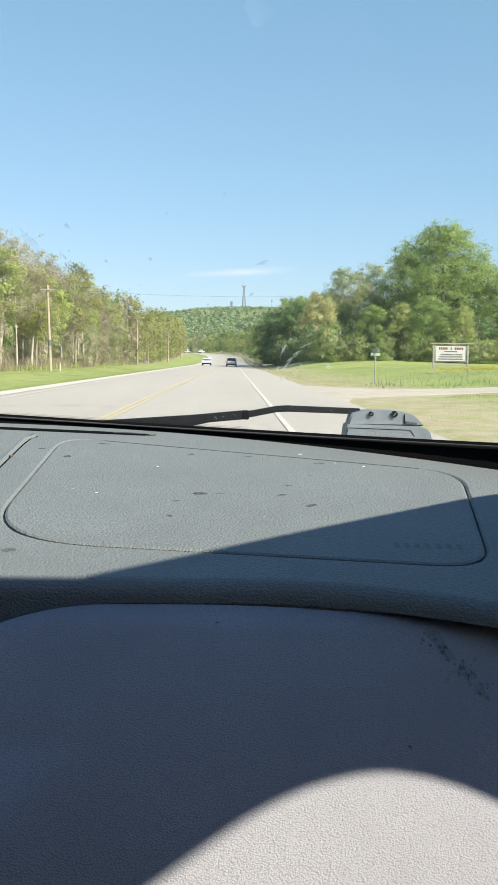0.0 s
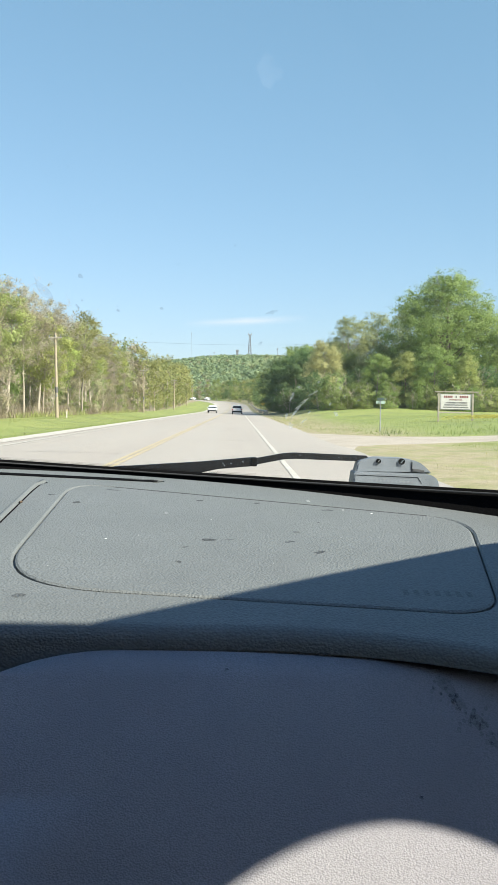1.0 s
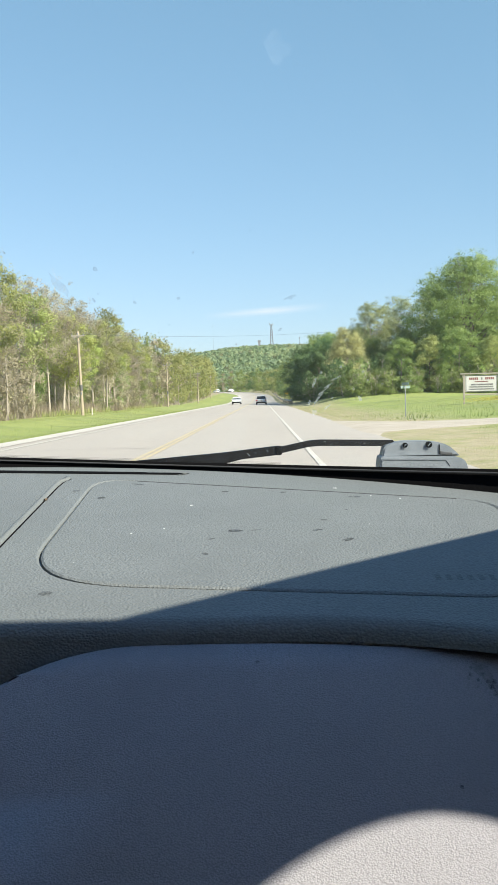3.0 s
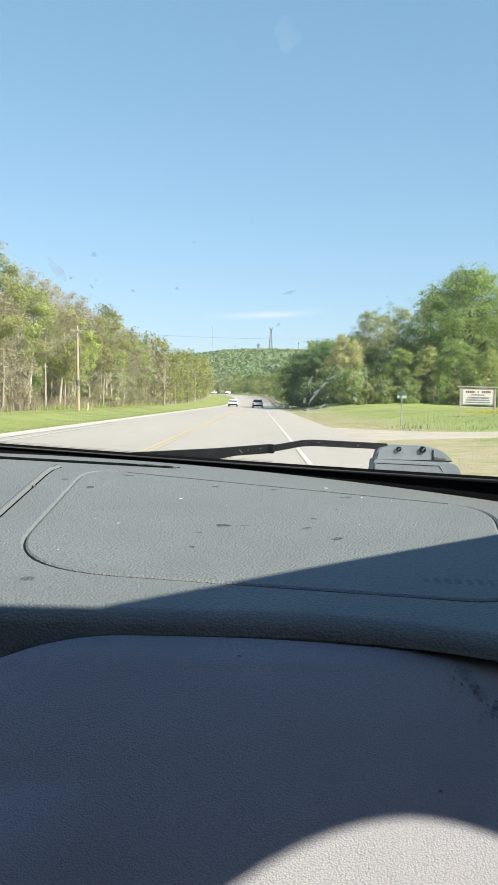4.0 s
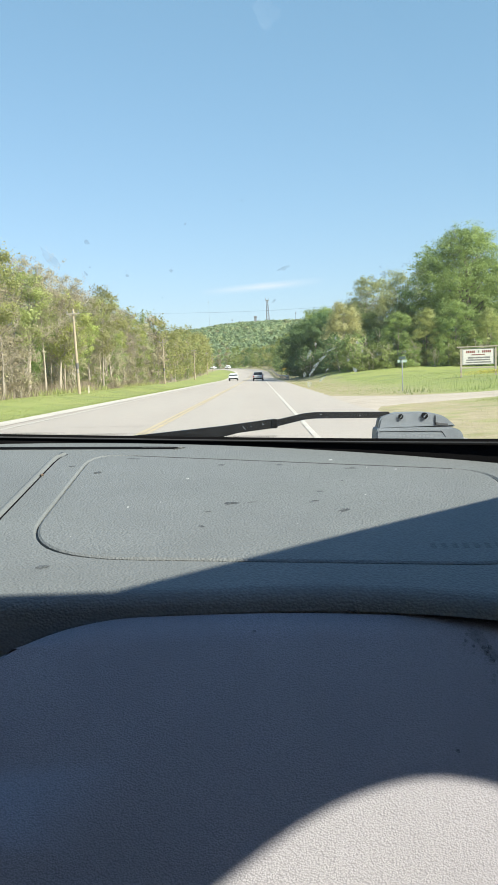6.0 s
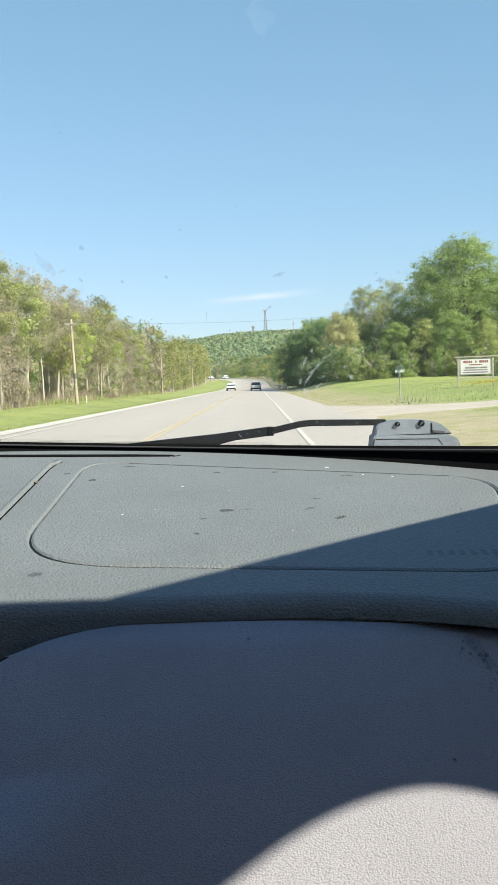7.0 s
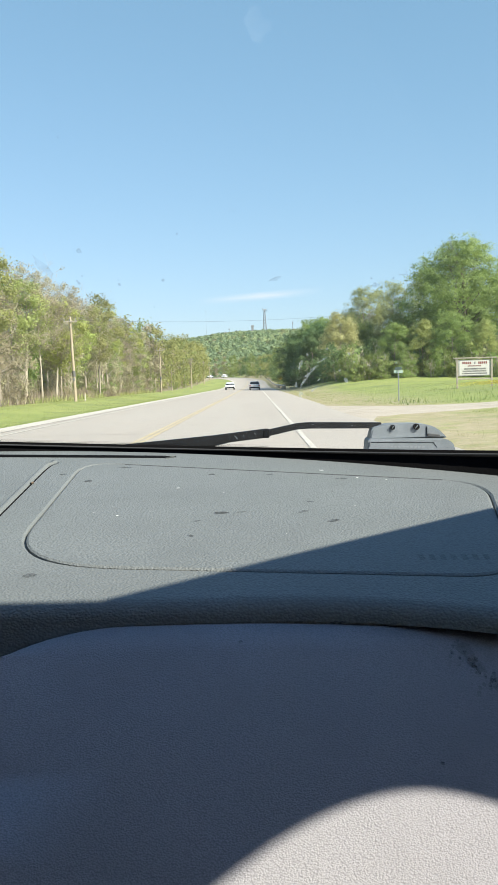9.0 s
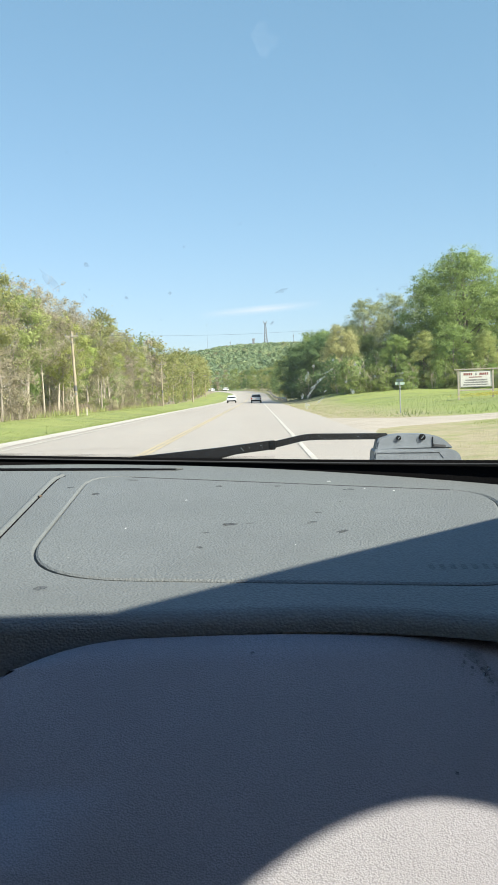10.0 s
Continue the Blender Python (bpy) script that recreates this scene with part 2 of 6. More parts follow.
POLE_WOOD = plain("weathered_pole_wood", (0.37, 0.305, 0.215), (0.28, 0.23, 0.165), rough=0.85, scale=1.5, fine=18, depth=0.01, vary=0.15)
GREY_WOOD = plain("grey_weathered_wood", (0.36, 0.32, 0.26), (0.25, 0.22, 0.18), rough=0.85, scale=5, fine=50, vary=0.1)
STEEL = plain("galvanised_steel", (0.35, 0.36, 0.37), (0.26, 0.27, 0.28), rough=0.5, metal=0.6, scale=3, fine=40)
RAIL_STEEL = plain("dull_galvanised_rail", (0.42, 0.42, 0.41), (0.33, 0.33, 0.32), rough=0.6, metal=0.2, scale=2, fine=30)
TOWER_STEEL = plain("dull_tower_steel", (0.24, 0.25, 0.26), rough=0.7, scale=0.2, fine=2)
WIRE = plain("black_cable", (0.03, 0.03, 0.032), rough=0.7, relief=0)
SIGN_WHITE = plain("white_sign_board", (0.57, 0.555, 0.515), (0.50, 0.485, 0.455), rough=0.5, scale=3, fine=40, relief=0)
SIGN_RED = plain("red_sign_lettering", (0.22, 0.055, 0.05), rough=0.5, relief=0)
SIGN_GREY = plain("grey_sign_lettering", (0.16, 0.15, 0.15), rough=0.5, relief=0)
SIGN_GREEN = plain("faded_green_sign_blade", (0.26, 0.34, 0.29), (0.20, 0.27, 0.23), rough=0.5, scale=8, fine=60, relief=0)
SIGN_YELLOW = plain("yellow_warning_sign", (0.72, 0.45, 0.04), rough=0.4, scale=4, relief=0)
PALE_CONCRETE = plain("pale_shoulder_concrete", (0.52, 0.475, 0.41), (0.45, 0.405, 0.345), rough=0.9, scale=0.5, fine=14)
MARK_WHITE = plain("worn_white_road_paint", (0.56, 0.52, 0.45), (0.43, 0.385, 0.32), rough=0.7, scale=2.4, fine=25)
MARK_YELLOW = plain("worn_yellow_road_paint", (0.52, 0.41, 0.225), (0.40, 0.345, 0.28), rough=0.7, scale=2.6, fine=25)
TAR = plain("tar_crack_filler", (0.11, 0.105, 0.10), rough=0.6, scale=3, fine=40)
GRAVEL = plain("pale_gravel", (0.47, 0.40, 0.32), (0.36, 0.305, 0.24), rough=0.95, scale=0.7, fine=14, relief=0.6, depth=0.03)
SILVER = plain("silver_car_paint", (0.6, 0.61, 0.62), rough=0.35, metal=0.1, scale=2, fine=20, relief=0)
WHITE_PAINT = plain("white_vehicle_paint", (0.78, 0.78, 0.77), rough=0.3, scale=2, fine=20, relief=0)
LAMP_RED = plain("red_tail_lens", (0.35, 0.015, 0.012), rough=0.2, relief=0)
LAMP_CLEAR = plain("clear_lamp_lens", (0.7, 0.7, 0.68), rough=0.15, relief=0)


def road_material():
    m, n, l, p = shader("pale_worn_road_surface")
    c = mix_colour(n, l, noise_at(n, l, 0.25, 4, stretch=(1, 0.12, 1)), (0.43, 0.366, 0.305), (0.375, 0.32, 0.268))
    c = mix_colour(n, l, noise_at(n, l, 2.2, 5, lo=0.45, hi=0.8), c, (0.33, 0.292, 0.25))
    wheel = noise_at(n, l, 0.9, 2, stretch=(1, 0.015, 1), lo=0.45, hi=0.7)
    c = mix_colour(n, l, wheel, c, (0.40, 0.352, 0.30))
    f = noise_at(n, l, 70, 4)
    c = mix_colour(n, l, 0.2, c, mix_colour(n, l, f, (0.22, 0.21, 0.19), (0.5, 0.48, 0.44)))
    l.new(c, p.inputs["Base Color"])
    p.inputs["Roughness"].default_value = 0.85
    bump(n, l, p, f, 0.4, 0.01)
    return m


def ground_material():
    m, n, l, p = shader("mown_grass_and_soil")
    c = mix_colour(n, l, noise_at(n, l, 0.12, 5), (0.275, 0.315, 0.08), (0.36, 0.36, 0.115))
    c = mix_colour(n, l, noise_at(n, l, 1.1, 6, 0.65, lo=0.45, hi=0.72), c, (0.27, 0.245, 0.10))
    c = mix_colour(n, l, noise_at(n, l, 9, 6, 0.7), c, (0.19, 0.245, 0.055))
    c = mix_colour(n, l, noise_at(n, l, 0.30, 4, 0.6, stretch=(0.6, 1, 1), lo=0.5, hi=0.68), c, (0.165, 0.195, 0.065))
    # dry strip along the pavement's edges
    tc, sp = n.new("ShaderNodeTexCoord"), n.new("ShaderNodeSeparateXYZ")
    l.new(tc.outputs["Object"], sp.inputs[0])
    edge = n.new("ShaderNodeMapRange")
    edge.inputs["From Min"].default_value, edge.inputs["From Max"].default_value = 10.0, 6.4
    l.new(sp.outputs["X"], edge.inputs["Value"])
    left = n.new("ShaderNodeMapRange")
    left.inputs["From Min"].default_value, left.inputs["From Max"].default_value = -7.0, -6.0
    l.new(sp.outputs["X"], left.inputs["Value"])
    band = n.new("ShaderNodeMath")
    band.operation = "MULTIPLY"
    l.new(edge.outputs[0], band.inputs[0])
    l.new(left.outputs[0], band.inputs[1])
    patchy = n.new("ShaderNodeMath")
    patchy.operation = "MULTIPLY"
    l.new(band.outputs[0], patchy.inputs[0])
    l.new(noise_at(n, l, 0.8, 5, lo=0.2, hi=0.55), patchy.inputs[1])
    straw = mix_colour(n, l, noise_at(n, l, 1.7, 6, 0.7, lo=0.4, hi=0.66), (0.41, 0.335, 0.215), (0.28, 0.245, 0.115))
    straw = mix_colour(n, l, noise_at(n, l, 11, 6, 0.75, lo=0.5, hi=0.7), straw, (0.20, 0.165, 0.10))
    c = mix_colour(n, l, patchy.outputs[0], c, straw)
    # leaf litter under the woods
    litter = n.new("ShaderNodeMapRange")
    litter.inputs["From Min"].default_value, litter.inputs["From Max"].default_value = -18.0, -21.0
    l.new(sp.outputs["X"], litter.inputs["Value"])
    c = mix_colour(n, l, litter.outputs[0], c, (0.31, 0.255, 0.17))
    l.new(c, p.inputs["Base Color"])
    p.inputs["Roughness"].default_value = 0.95
    bump(n, l, p, noise_at(n, l, 22, 5), 0.4, 0.03)
    return m


ROAD_MAT, GROUND_MAT = road_material(), ground_material()


# ---- building helpers ----
def part(name, bm, material, parent=None, label=""):
    """Links a bmesh as one mesh object under a thing or a part."""
    me = bpy.data.meshes.new(name)
    bm.to_mesh(me)
    bm.free()
    return mesh_part(name, me, material, parent, label)


def mesh_part(name, me, material, parent=None, label=""):
    if material:
        me.materials.append(material)
    ob = new(name, me)
    ob.parent = parent
    if label:
        tagged(ob, label)
    return ob


def thing(name, label, category, group="", kind="", at=None):
    ob = new(name)
    ob.empty_display_size = 0.2
    if at is not None:
        ob.matrix_basis = at
    return tagged(ob, label, category, group, kind)


def raw_mesh(name, verts, faces, smooth=False):
    me = bpy.data.meshes.new(name)
    me.from_pydata([tuple(v) for v in verts], [], faces)
    if smooth:
        me.polygons.foreach_set("use_smooth", [True] * len(me.polygons))
    me.update()
    return me


def quads_mesh(name, verts, per=4):
    """A mesh of loose polygons, per corners each, from one array."""
    v = np.asarray(verts, dtype=np.float32).reshape(-1, 3)
    k = len(v) // per
    me = bpy.data.meshes.new(name)
    me.vertices.add(len(v))
    me.vertices.foreach_set("co", v.ravel())
    me.loops.add(len(v))
    me.loops.foreach_set("vertex_index", np.arange(len(v), dtype=np.int32))
    me.polygons.add(k)
    me.polygons.foreach_set("loop_start", np.arange(k, dtype=np.int32) * per)
    me.update(calc_edges=True)
    me.validate()
    return me


def box(bm, size, at=(0, 0, 0), rot=(0, 0, 0), bevel=0.0):
    r = bmesh.ops.create_cube(bm, size=1.0, matrix=pose(*at, *rot) @ Matrix.Diagonal((*size, 1)))
    if bevel:
        es = list({e for v in r["verts"] for e in v.link_edges})
        bmesh.ops.bevel(bm, geom=es, offset=bevel, segments=2, affect="EDGES", profile=0.5)
    return bm


def boxed(size, at=(0, 0, 0), rot=(0, 0, 0), bevel=0.0):
    return box(bmesh.new(), size, at, rot, bevel)


def tube(bm, a, b, r0, r1=None, sides=8):
    a, b = Vector(a), Vector(b)
    d = b - a
    m = Matrix.Translation((a + b) / 2) @ d.to_track_quat("Z", "Y").to_matrix().to_4x4()
    bmesh.ops.create_cone(bm, cap_ends=True, segments=sides, radius1=r0, radius2=r0 if r1 is None else r1, depth=d.length, matrix=m)
    return bm


def rounded(corners, radii, steps=8):
    """A polygon with its corners rounded, as a list of 2D points."""
    out, n = [], len(corners)
    for i, c in enumerate(corners):
        p, a, b = Vector(c), Vector(corners[i - 1]), Vector(corners[(i + 1) % n])
        u, v = (a - p), (b - p)
        r = min(radii[i], u.length * 0.48, v.length * 0.48)
        s, e = p + u.normalized() * r, p + v.normalized() * r
        for k in range(steps + 1):
            t = k / steps
            out.append((1 - t) ** 2 * s + 2 * t * (1 - t) * p + t * t * e)
    return out


def shrink(points, d):
    """The polygon moved inwards by d along its corner normals."""
    n = len(points)
    area = sum(points[i][0] * points[(i + 1) % n][1] - points[(i + 1) % n][0] * points[i][1] for i in range(n))
    s = 1 if area > 0 else -1
    out = []
    for i in range(n):
        t = (points[(i + 1) % n] - points[i - 1]).normalized()
        out.append(points[i] + Vector((-t.y, t.x)) * d * s)
    return out


def plate(loops, lift):
    """A flat sheet: the first loop is its outline, the others are holes; lift turns 2D points into places."""
    bm = bmesh.new()
    es = []
    for loop in loops:
        vs = [bm.verts.new(lift(*p)) for p in loop]
        es += [bm.edges.new((vs[i], vs[(i + 1) % len(vs)])) for i in range(len(vs))]
    bmesh.ops.triangle_fill(bm, use_beauty=True, use_dissolve=False, edges=es)
    bmesh.ops.recalc_face_normals(bm, faces=bm.faces)
    return bm


def prism(outline, lift, depth):
    """A 2D outline thickened by the vector depth."""
    bm = bmesh.new()
    f = bm.faces.new([bm.verts.new(lift(*p)) for p in outline])
    r = bmesh.ops.extrude_face_region(bm, geom=[f])
    bmesh.ops.translate(bm, verts=[v for v in r["geom"] if isinstance(v, bmesh.types.BMVert)], vec=depth)
    bmesh.ops.recalc_face_normals(bm, faces=bm.faces)
    return bm


def smooth01(t):
    t = max(0.0, min(1.0, t))
    return t * t * (3 - 2 * t)


# ---- lie of the land ----
def bend(y):
    """How far the road has swung to the left, far ahead."""
    return -((y - 300.0) ** 2) / 1300.0 if y > 300 else 0.0


def rise(y):
    return 4.6 * smooth01((y - 190) / 300)


def land(x, y):
    z = rise(y)
    s = x - bend(y)
    if s > 3.4:
        z += 0.60 * smooth01((s - 5) / 14) + 0.5 * smooth01((s - 20) / 30)
        z += 0.9 * smooth01((s - 5) / 6) * smooth01((y - 104) / 16) * smooth01((205 - y) / 24)
    if s < -8:
        z -= 0.28 * math.sin(math.pi * min(1.0, (-8 - s) / 7.0))
        z += 0.3 * smooth01((-18 - s) / 14)
    z += 0.05 * noise.noise((x * 0.13, y * 0.13, 2.0)) * smooth01(abs(s + 2.4) / 4 - 1.4)
    return z


# ---- ground, road, hill ----
def steps(*runs):
    out = []
    for a, b, d in runs:
        out += list(np.arange(a, b, d))
    return out + [runs[-1][1]]


def build_ground():
    xs = steps((-3000, -600, 400), (-600, -100, 60), (-100, -32, 6), (-32, 42, 1.0), (42, 120, 6), (120, 600, 60), (600, 3000, 400))
    ys = steps((-1500, -200, 260), (-200, -20, 15), (-20, 180, 2.0), (180, 620, 8), (620, 4600, 200))
    verts = []
    for y in ys:
        for x in xs:
            s = x - bend(min(y, 640))
            z = land(x, min(y, 640))
            if -8.2 < s < 3.4 and y < 640:
                z -= 0.1
            verts.append((x, y, z))
    w = len(xs)
    faces = [(j * w + i, j * w + i + 1, (j + 1) * w + i + 1, (j + 1) * w + i) for j in range(len(ys) - 1) for i in range(w - 1)]
    ob = mesh_part("ground", raw_mesh("ground", verts, faces, True), GROUND_MAT)
    tagged(ob, "mown green roadside grass with dry patches beside the road", "grass", kind="structure")


build_ground()
ROAD_L, ROAD_R = -8.3, 3.5
ROAD_YS = steps((-300, -20, 20), (-20, 180, 4), (180, 640, 8))


def strip(name, x0, x1, z, material, ys=ROAD_YS, wobble=0.0, seed=0):
    """A band along the road, following its bend and rise."""
    rng = random.Random(seed)
    verts = []
    for y in ys:
        a, b = rng.uniform(-wobble, wobble), rng.uniform(-wobble, wobble)
        verts += [(x0 + bend(y) + a, y, rise(y) + z), (x1 + bend(y) + b, y, rise(y) + z)]
    n = len(ys)
    faces = [(2 * i, 2 * i + 1, 2 * i + 3, 2 * i + 2) for i in range(n - 1)]
    return mesh_part(name, raw_mesh(name, verts, faces), material)


def build_road():
    fine = steps((-300, -20, 20), (-20, 120, 0.8), (120, 640, 8))
    rng = random.Random(5)
    verts = []
    for y in fine:
        a, b = rng.uniform(-0.07, 0.07), rng.uniform(-0.10, 0.10)
        o, z = bend(y), rise(y)
        verts += [(ROAD_L + o + a - 0.25, y, z - 0.14), (ROAD_L + o + a, y, z - 0.02), (-2.6 + o, y, z), (ROAD_R + o + b, y, z - 0.02), (ROAD_R + o + b + 0.25, y, z - 0.14)]
    faces = [(5 * j + i, 5 * j + i + 1, 5 * j + i + 6, 5 * j + i + 5) for j in range(len(fine) - 1) for i in range(4)]
    ob = mesh_part("road", raw_mesh("road", verts, faces), ROAD_MAT)
    tagged(ob, "pale worn two lane road with paved shoulders", "road", kind="structure")


build_road()
for side, x, mat_, text in (
    ("right", 1.05, MARK_WHITE, "white edge line painted on the road"),
    ("left", -6.90, MARK_WHITE, "white edge line painted on the road"),
    ("centre", -2.50, MARK_YELLOW, "worn yellow centre line painted on the road"),
    ("centre", -2.66, MARK_YELLOW, "worn yellow centre line painted on the road"),
):
    ob = strip("road_marking", x - (0.055 if side == "centre" else 0.06), x + (0.055 if side == "centre" else 0.06), 0.006 - 0.02 * abs(x + 2.6) / 6.0 + 0.004, mat_, wobble=0.006, seed=3)
    tagged(ob, text, "road marking", kind="structure")


ob = strip("shoulder", ROAD_L + 0.08, -7.40, -0.004, PALE_CONCRETE, wobble=0.03, seed=9)
tagged(ob, "pale concrete shoulder beside the road", "road shoulder", kind="structure")


def build_cracks():
    """Tar-filled cracks and joints across the pavement."""
    rng = random.Random(11)
    for y, x0, x1 in ((24, -6.2, -4.4), (29, -1.8, -0.2), (35, -6.0, -2.9), (44, -2.2, 0.8), (52, -8.0, -3.1), (61, -2.3, 1.0), (75, -6.3, 0.8), (96, -6.3, 0.9)):
        pts, x = [], x0
        yy = y
        while x < x1:
            pts.append((x, yy))
            x += 0.25
            yy += rng.uniform(-0.12, 0.14)
        verts = []
        for x, q in pts:
            z = -0.02 * abs(x + 2.6) / 6.0 + 0.006
            verts += [(x, q - 0.02, z), (x, q + 0.02, z)]
        faces = [(2 * i, 2 * i + 2, 2 * i + 3, 2 * i + 1) for i in range(len(pts) - 1)]
        tagged(mesh_part("road_crack", raw_mesh("road_crack", verts, faces), TAR), "dark tar filled crack across the road", "road crack", kind="structure")


build_cracks()


def build_driveway():
    """A gravel side lane that flares out to meet the road."""
    rng = random.Random(2)
    xs = [3.3, 4, 5, 6, 7.5, 9, 11, 14, 18, 24, 32, 45, 60]
    verts = []
    for x in xs:
        flare = 9.5 * math.exp(-(x - 3.3) / 2.6)
        lo, hi = 43.6 - 0.55 * flare + 0.02 * x + rng.uniform(-0.2, 0.2), 47.4 + flare * 1.1 + 0.10 * x + rng.uniform(-0.2, 0.2)
        for k in range(7):
            y = lo + (hi - lo) * k / 6
            verts.append((x, y, land(x, y) + (-0.05 if k in (0, 6) else 0.03 if x > 3.5 else -0.025)))
    faces = [(7 * i + k, 7 * i + 7 + k, 7 * i + 8 + k, 7 * i + 1 + k) for i in range(len(xs) - 1) for k in range(6)]
    ob = mesh_part("driveway", raw_mesh("driveway", verts, faces, True), GRAVEL)
    tagged(ob, "pale gravel side lane meeting the road", "driveway", kind="structure")


build_driveway()


def hill_height(x, y):
    crest = 84 * math.exp(-(((x - 60) / 520) ** 4)) - 22 * smooth01((-60 - x) / 260) + 7 * math.sin(x * 0.011 + 1)
    up = smooth01((y - 820) / 880)
    down = 1 - 0.5 * smooth01((y - 1750) / 900)
    return crest * up * down + 5 * noise.noise((x * 0.006, y * 0.006, 0.5)) * up


def build_hill():
    xs, ys = steps((-1500, 1500, 40)), steps((760, 2700, 40))
    verts = [(x, y, hill_height(x, y) + 4.0) for y in ys for x in xs]
    w = len(xs)
    faces = [(j * w + i, j * w + i + 1, (j + 1) * w + i + 1, (j + 1) * w + i) for j in range(len(ys) - 1) for i in range(w - 1)]
    tagged(mesh_part("hill", raw_mesh("hill", verts, faces, True), plain("hillside_floor", (0.17, 0.21, 0.085), rough=1, scale=0.02, fine=0.3)), "wooded green hill behind the road", "hill", kind="structure")
    # crowns of the far woods: loose bunches of foliage
    rng = np.random.default_rng(8)
    out, slots = [], []
    for k in range(7600):
        x = rng.uniform(-430, 430)
        y = 830 + 960 * rng.random() ** 0.8
        if abs(x) > 0.33 * y:
            continue
        r = rng.uniform(3.2, 6.2)
        n = 46
        d = rng.normal(0, 1, (n, 3))
        d /= np.linalg.norm(d, axis=1)[:, None]
        d[:, 2] = np.abs(d[:, 2]) * 1.3 - 0.35
        c = np.array([x, y, hill_height(x, y) + 4 + r * 0.8]) + d * r * rng.uniform(0.55, 1.05, (n, 1))
        face = d + 0.35 * rng.normal(0, 1, (n, 3)) + np.array([0, 0, 0.5])
        u = np.cross(face, rng.normal(0, 1, (n, 3)))
        u /= np.linalg.norm(u, axis=1)[:, None]
        w = np.cross(face, u)
        w /= np.linalg.norm(w, axis=1)[:, None]
        s = r * rng.uniform(0.24, 0.46, (n, 1))
        out.append(np.stack([c - u * s, c + u * s * 0.7 - w * s * 0.5, c + w * s], 1))
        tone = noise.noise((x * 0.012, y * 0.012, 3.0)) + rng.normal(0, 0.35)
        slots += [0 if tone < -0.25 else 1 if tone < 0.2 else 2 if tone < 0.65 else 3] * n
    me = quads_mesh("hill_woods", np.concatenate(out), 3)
    for m_ in HAZED_HILL_LEAVES:
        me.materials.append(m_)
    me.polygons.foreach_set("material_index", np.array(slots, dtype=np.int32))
    tagged(mesh_part("hill_woods", me, None), "mixed spring woods in many haze-paled greens covering the far hill", "woods", kind="stuff")


build_hill()


# ---- trees ----
def limb(verts, faces, path, radii, sides):
    """A tapered tube along a path of points."""
    start = len(verts)
    for i, (p, r) in enumerate(zip(path, radii)):
        d = path[min(i + 1, len(path) - 1)] - path[max(i - 1, 0)]
        d = d / (np.linalg.norm(d) + 1e-9)
        u = np.cross(d, (0.31, 0.95, 0.05))
        u /= np.linalg.norm(u) + 1e-9
        w = np.cross(d, u)
        for k in range(sides):
            a = 2 * math.pi * k / sides
            verts.append(p + r * (math.cos(a) * u + math.sin(a) * w))
    for i in range(len(path) - 1):
        for k in range(sides):
            a, b = start + i * sides + k, start + i * sides + (k + 1) % sides
            faces.append((a, b, b + sides, a + sides))


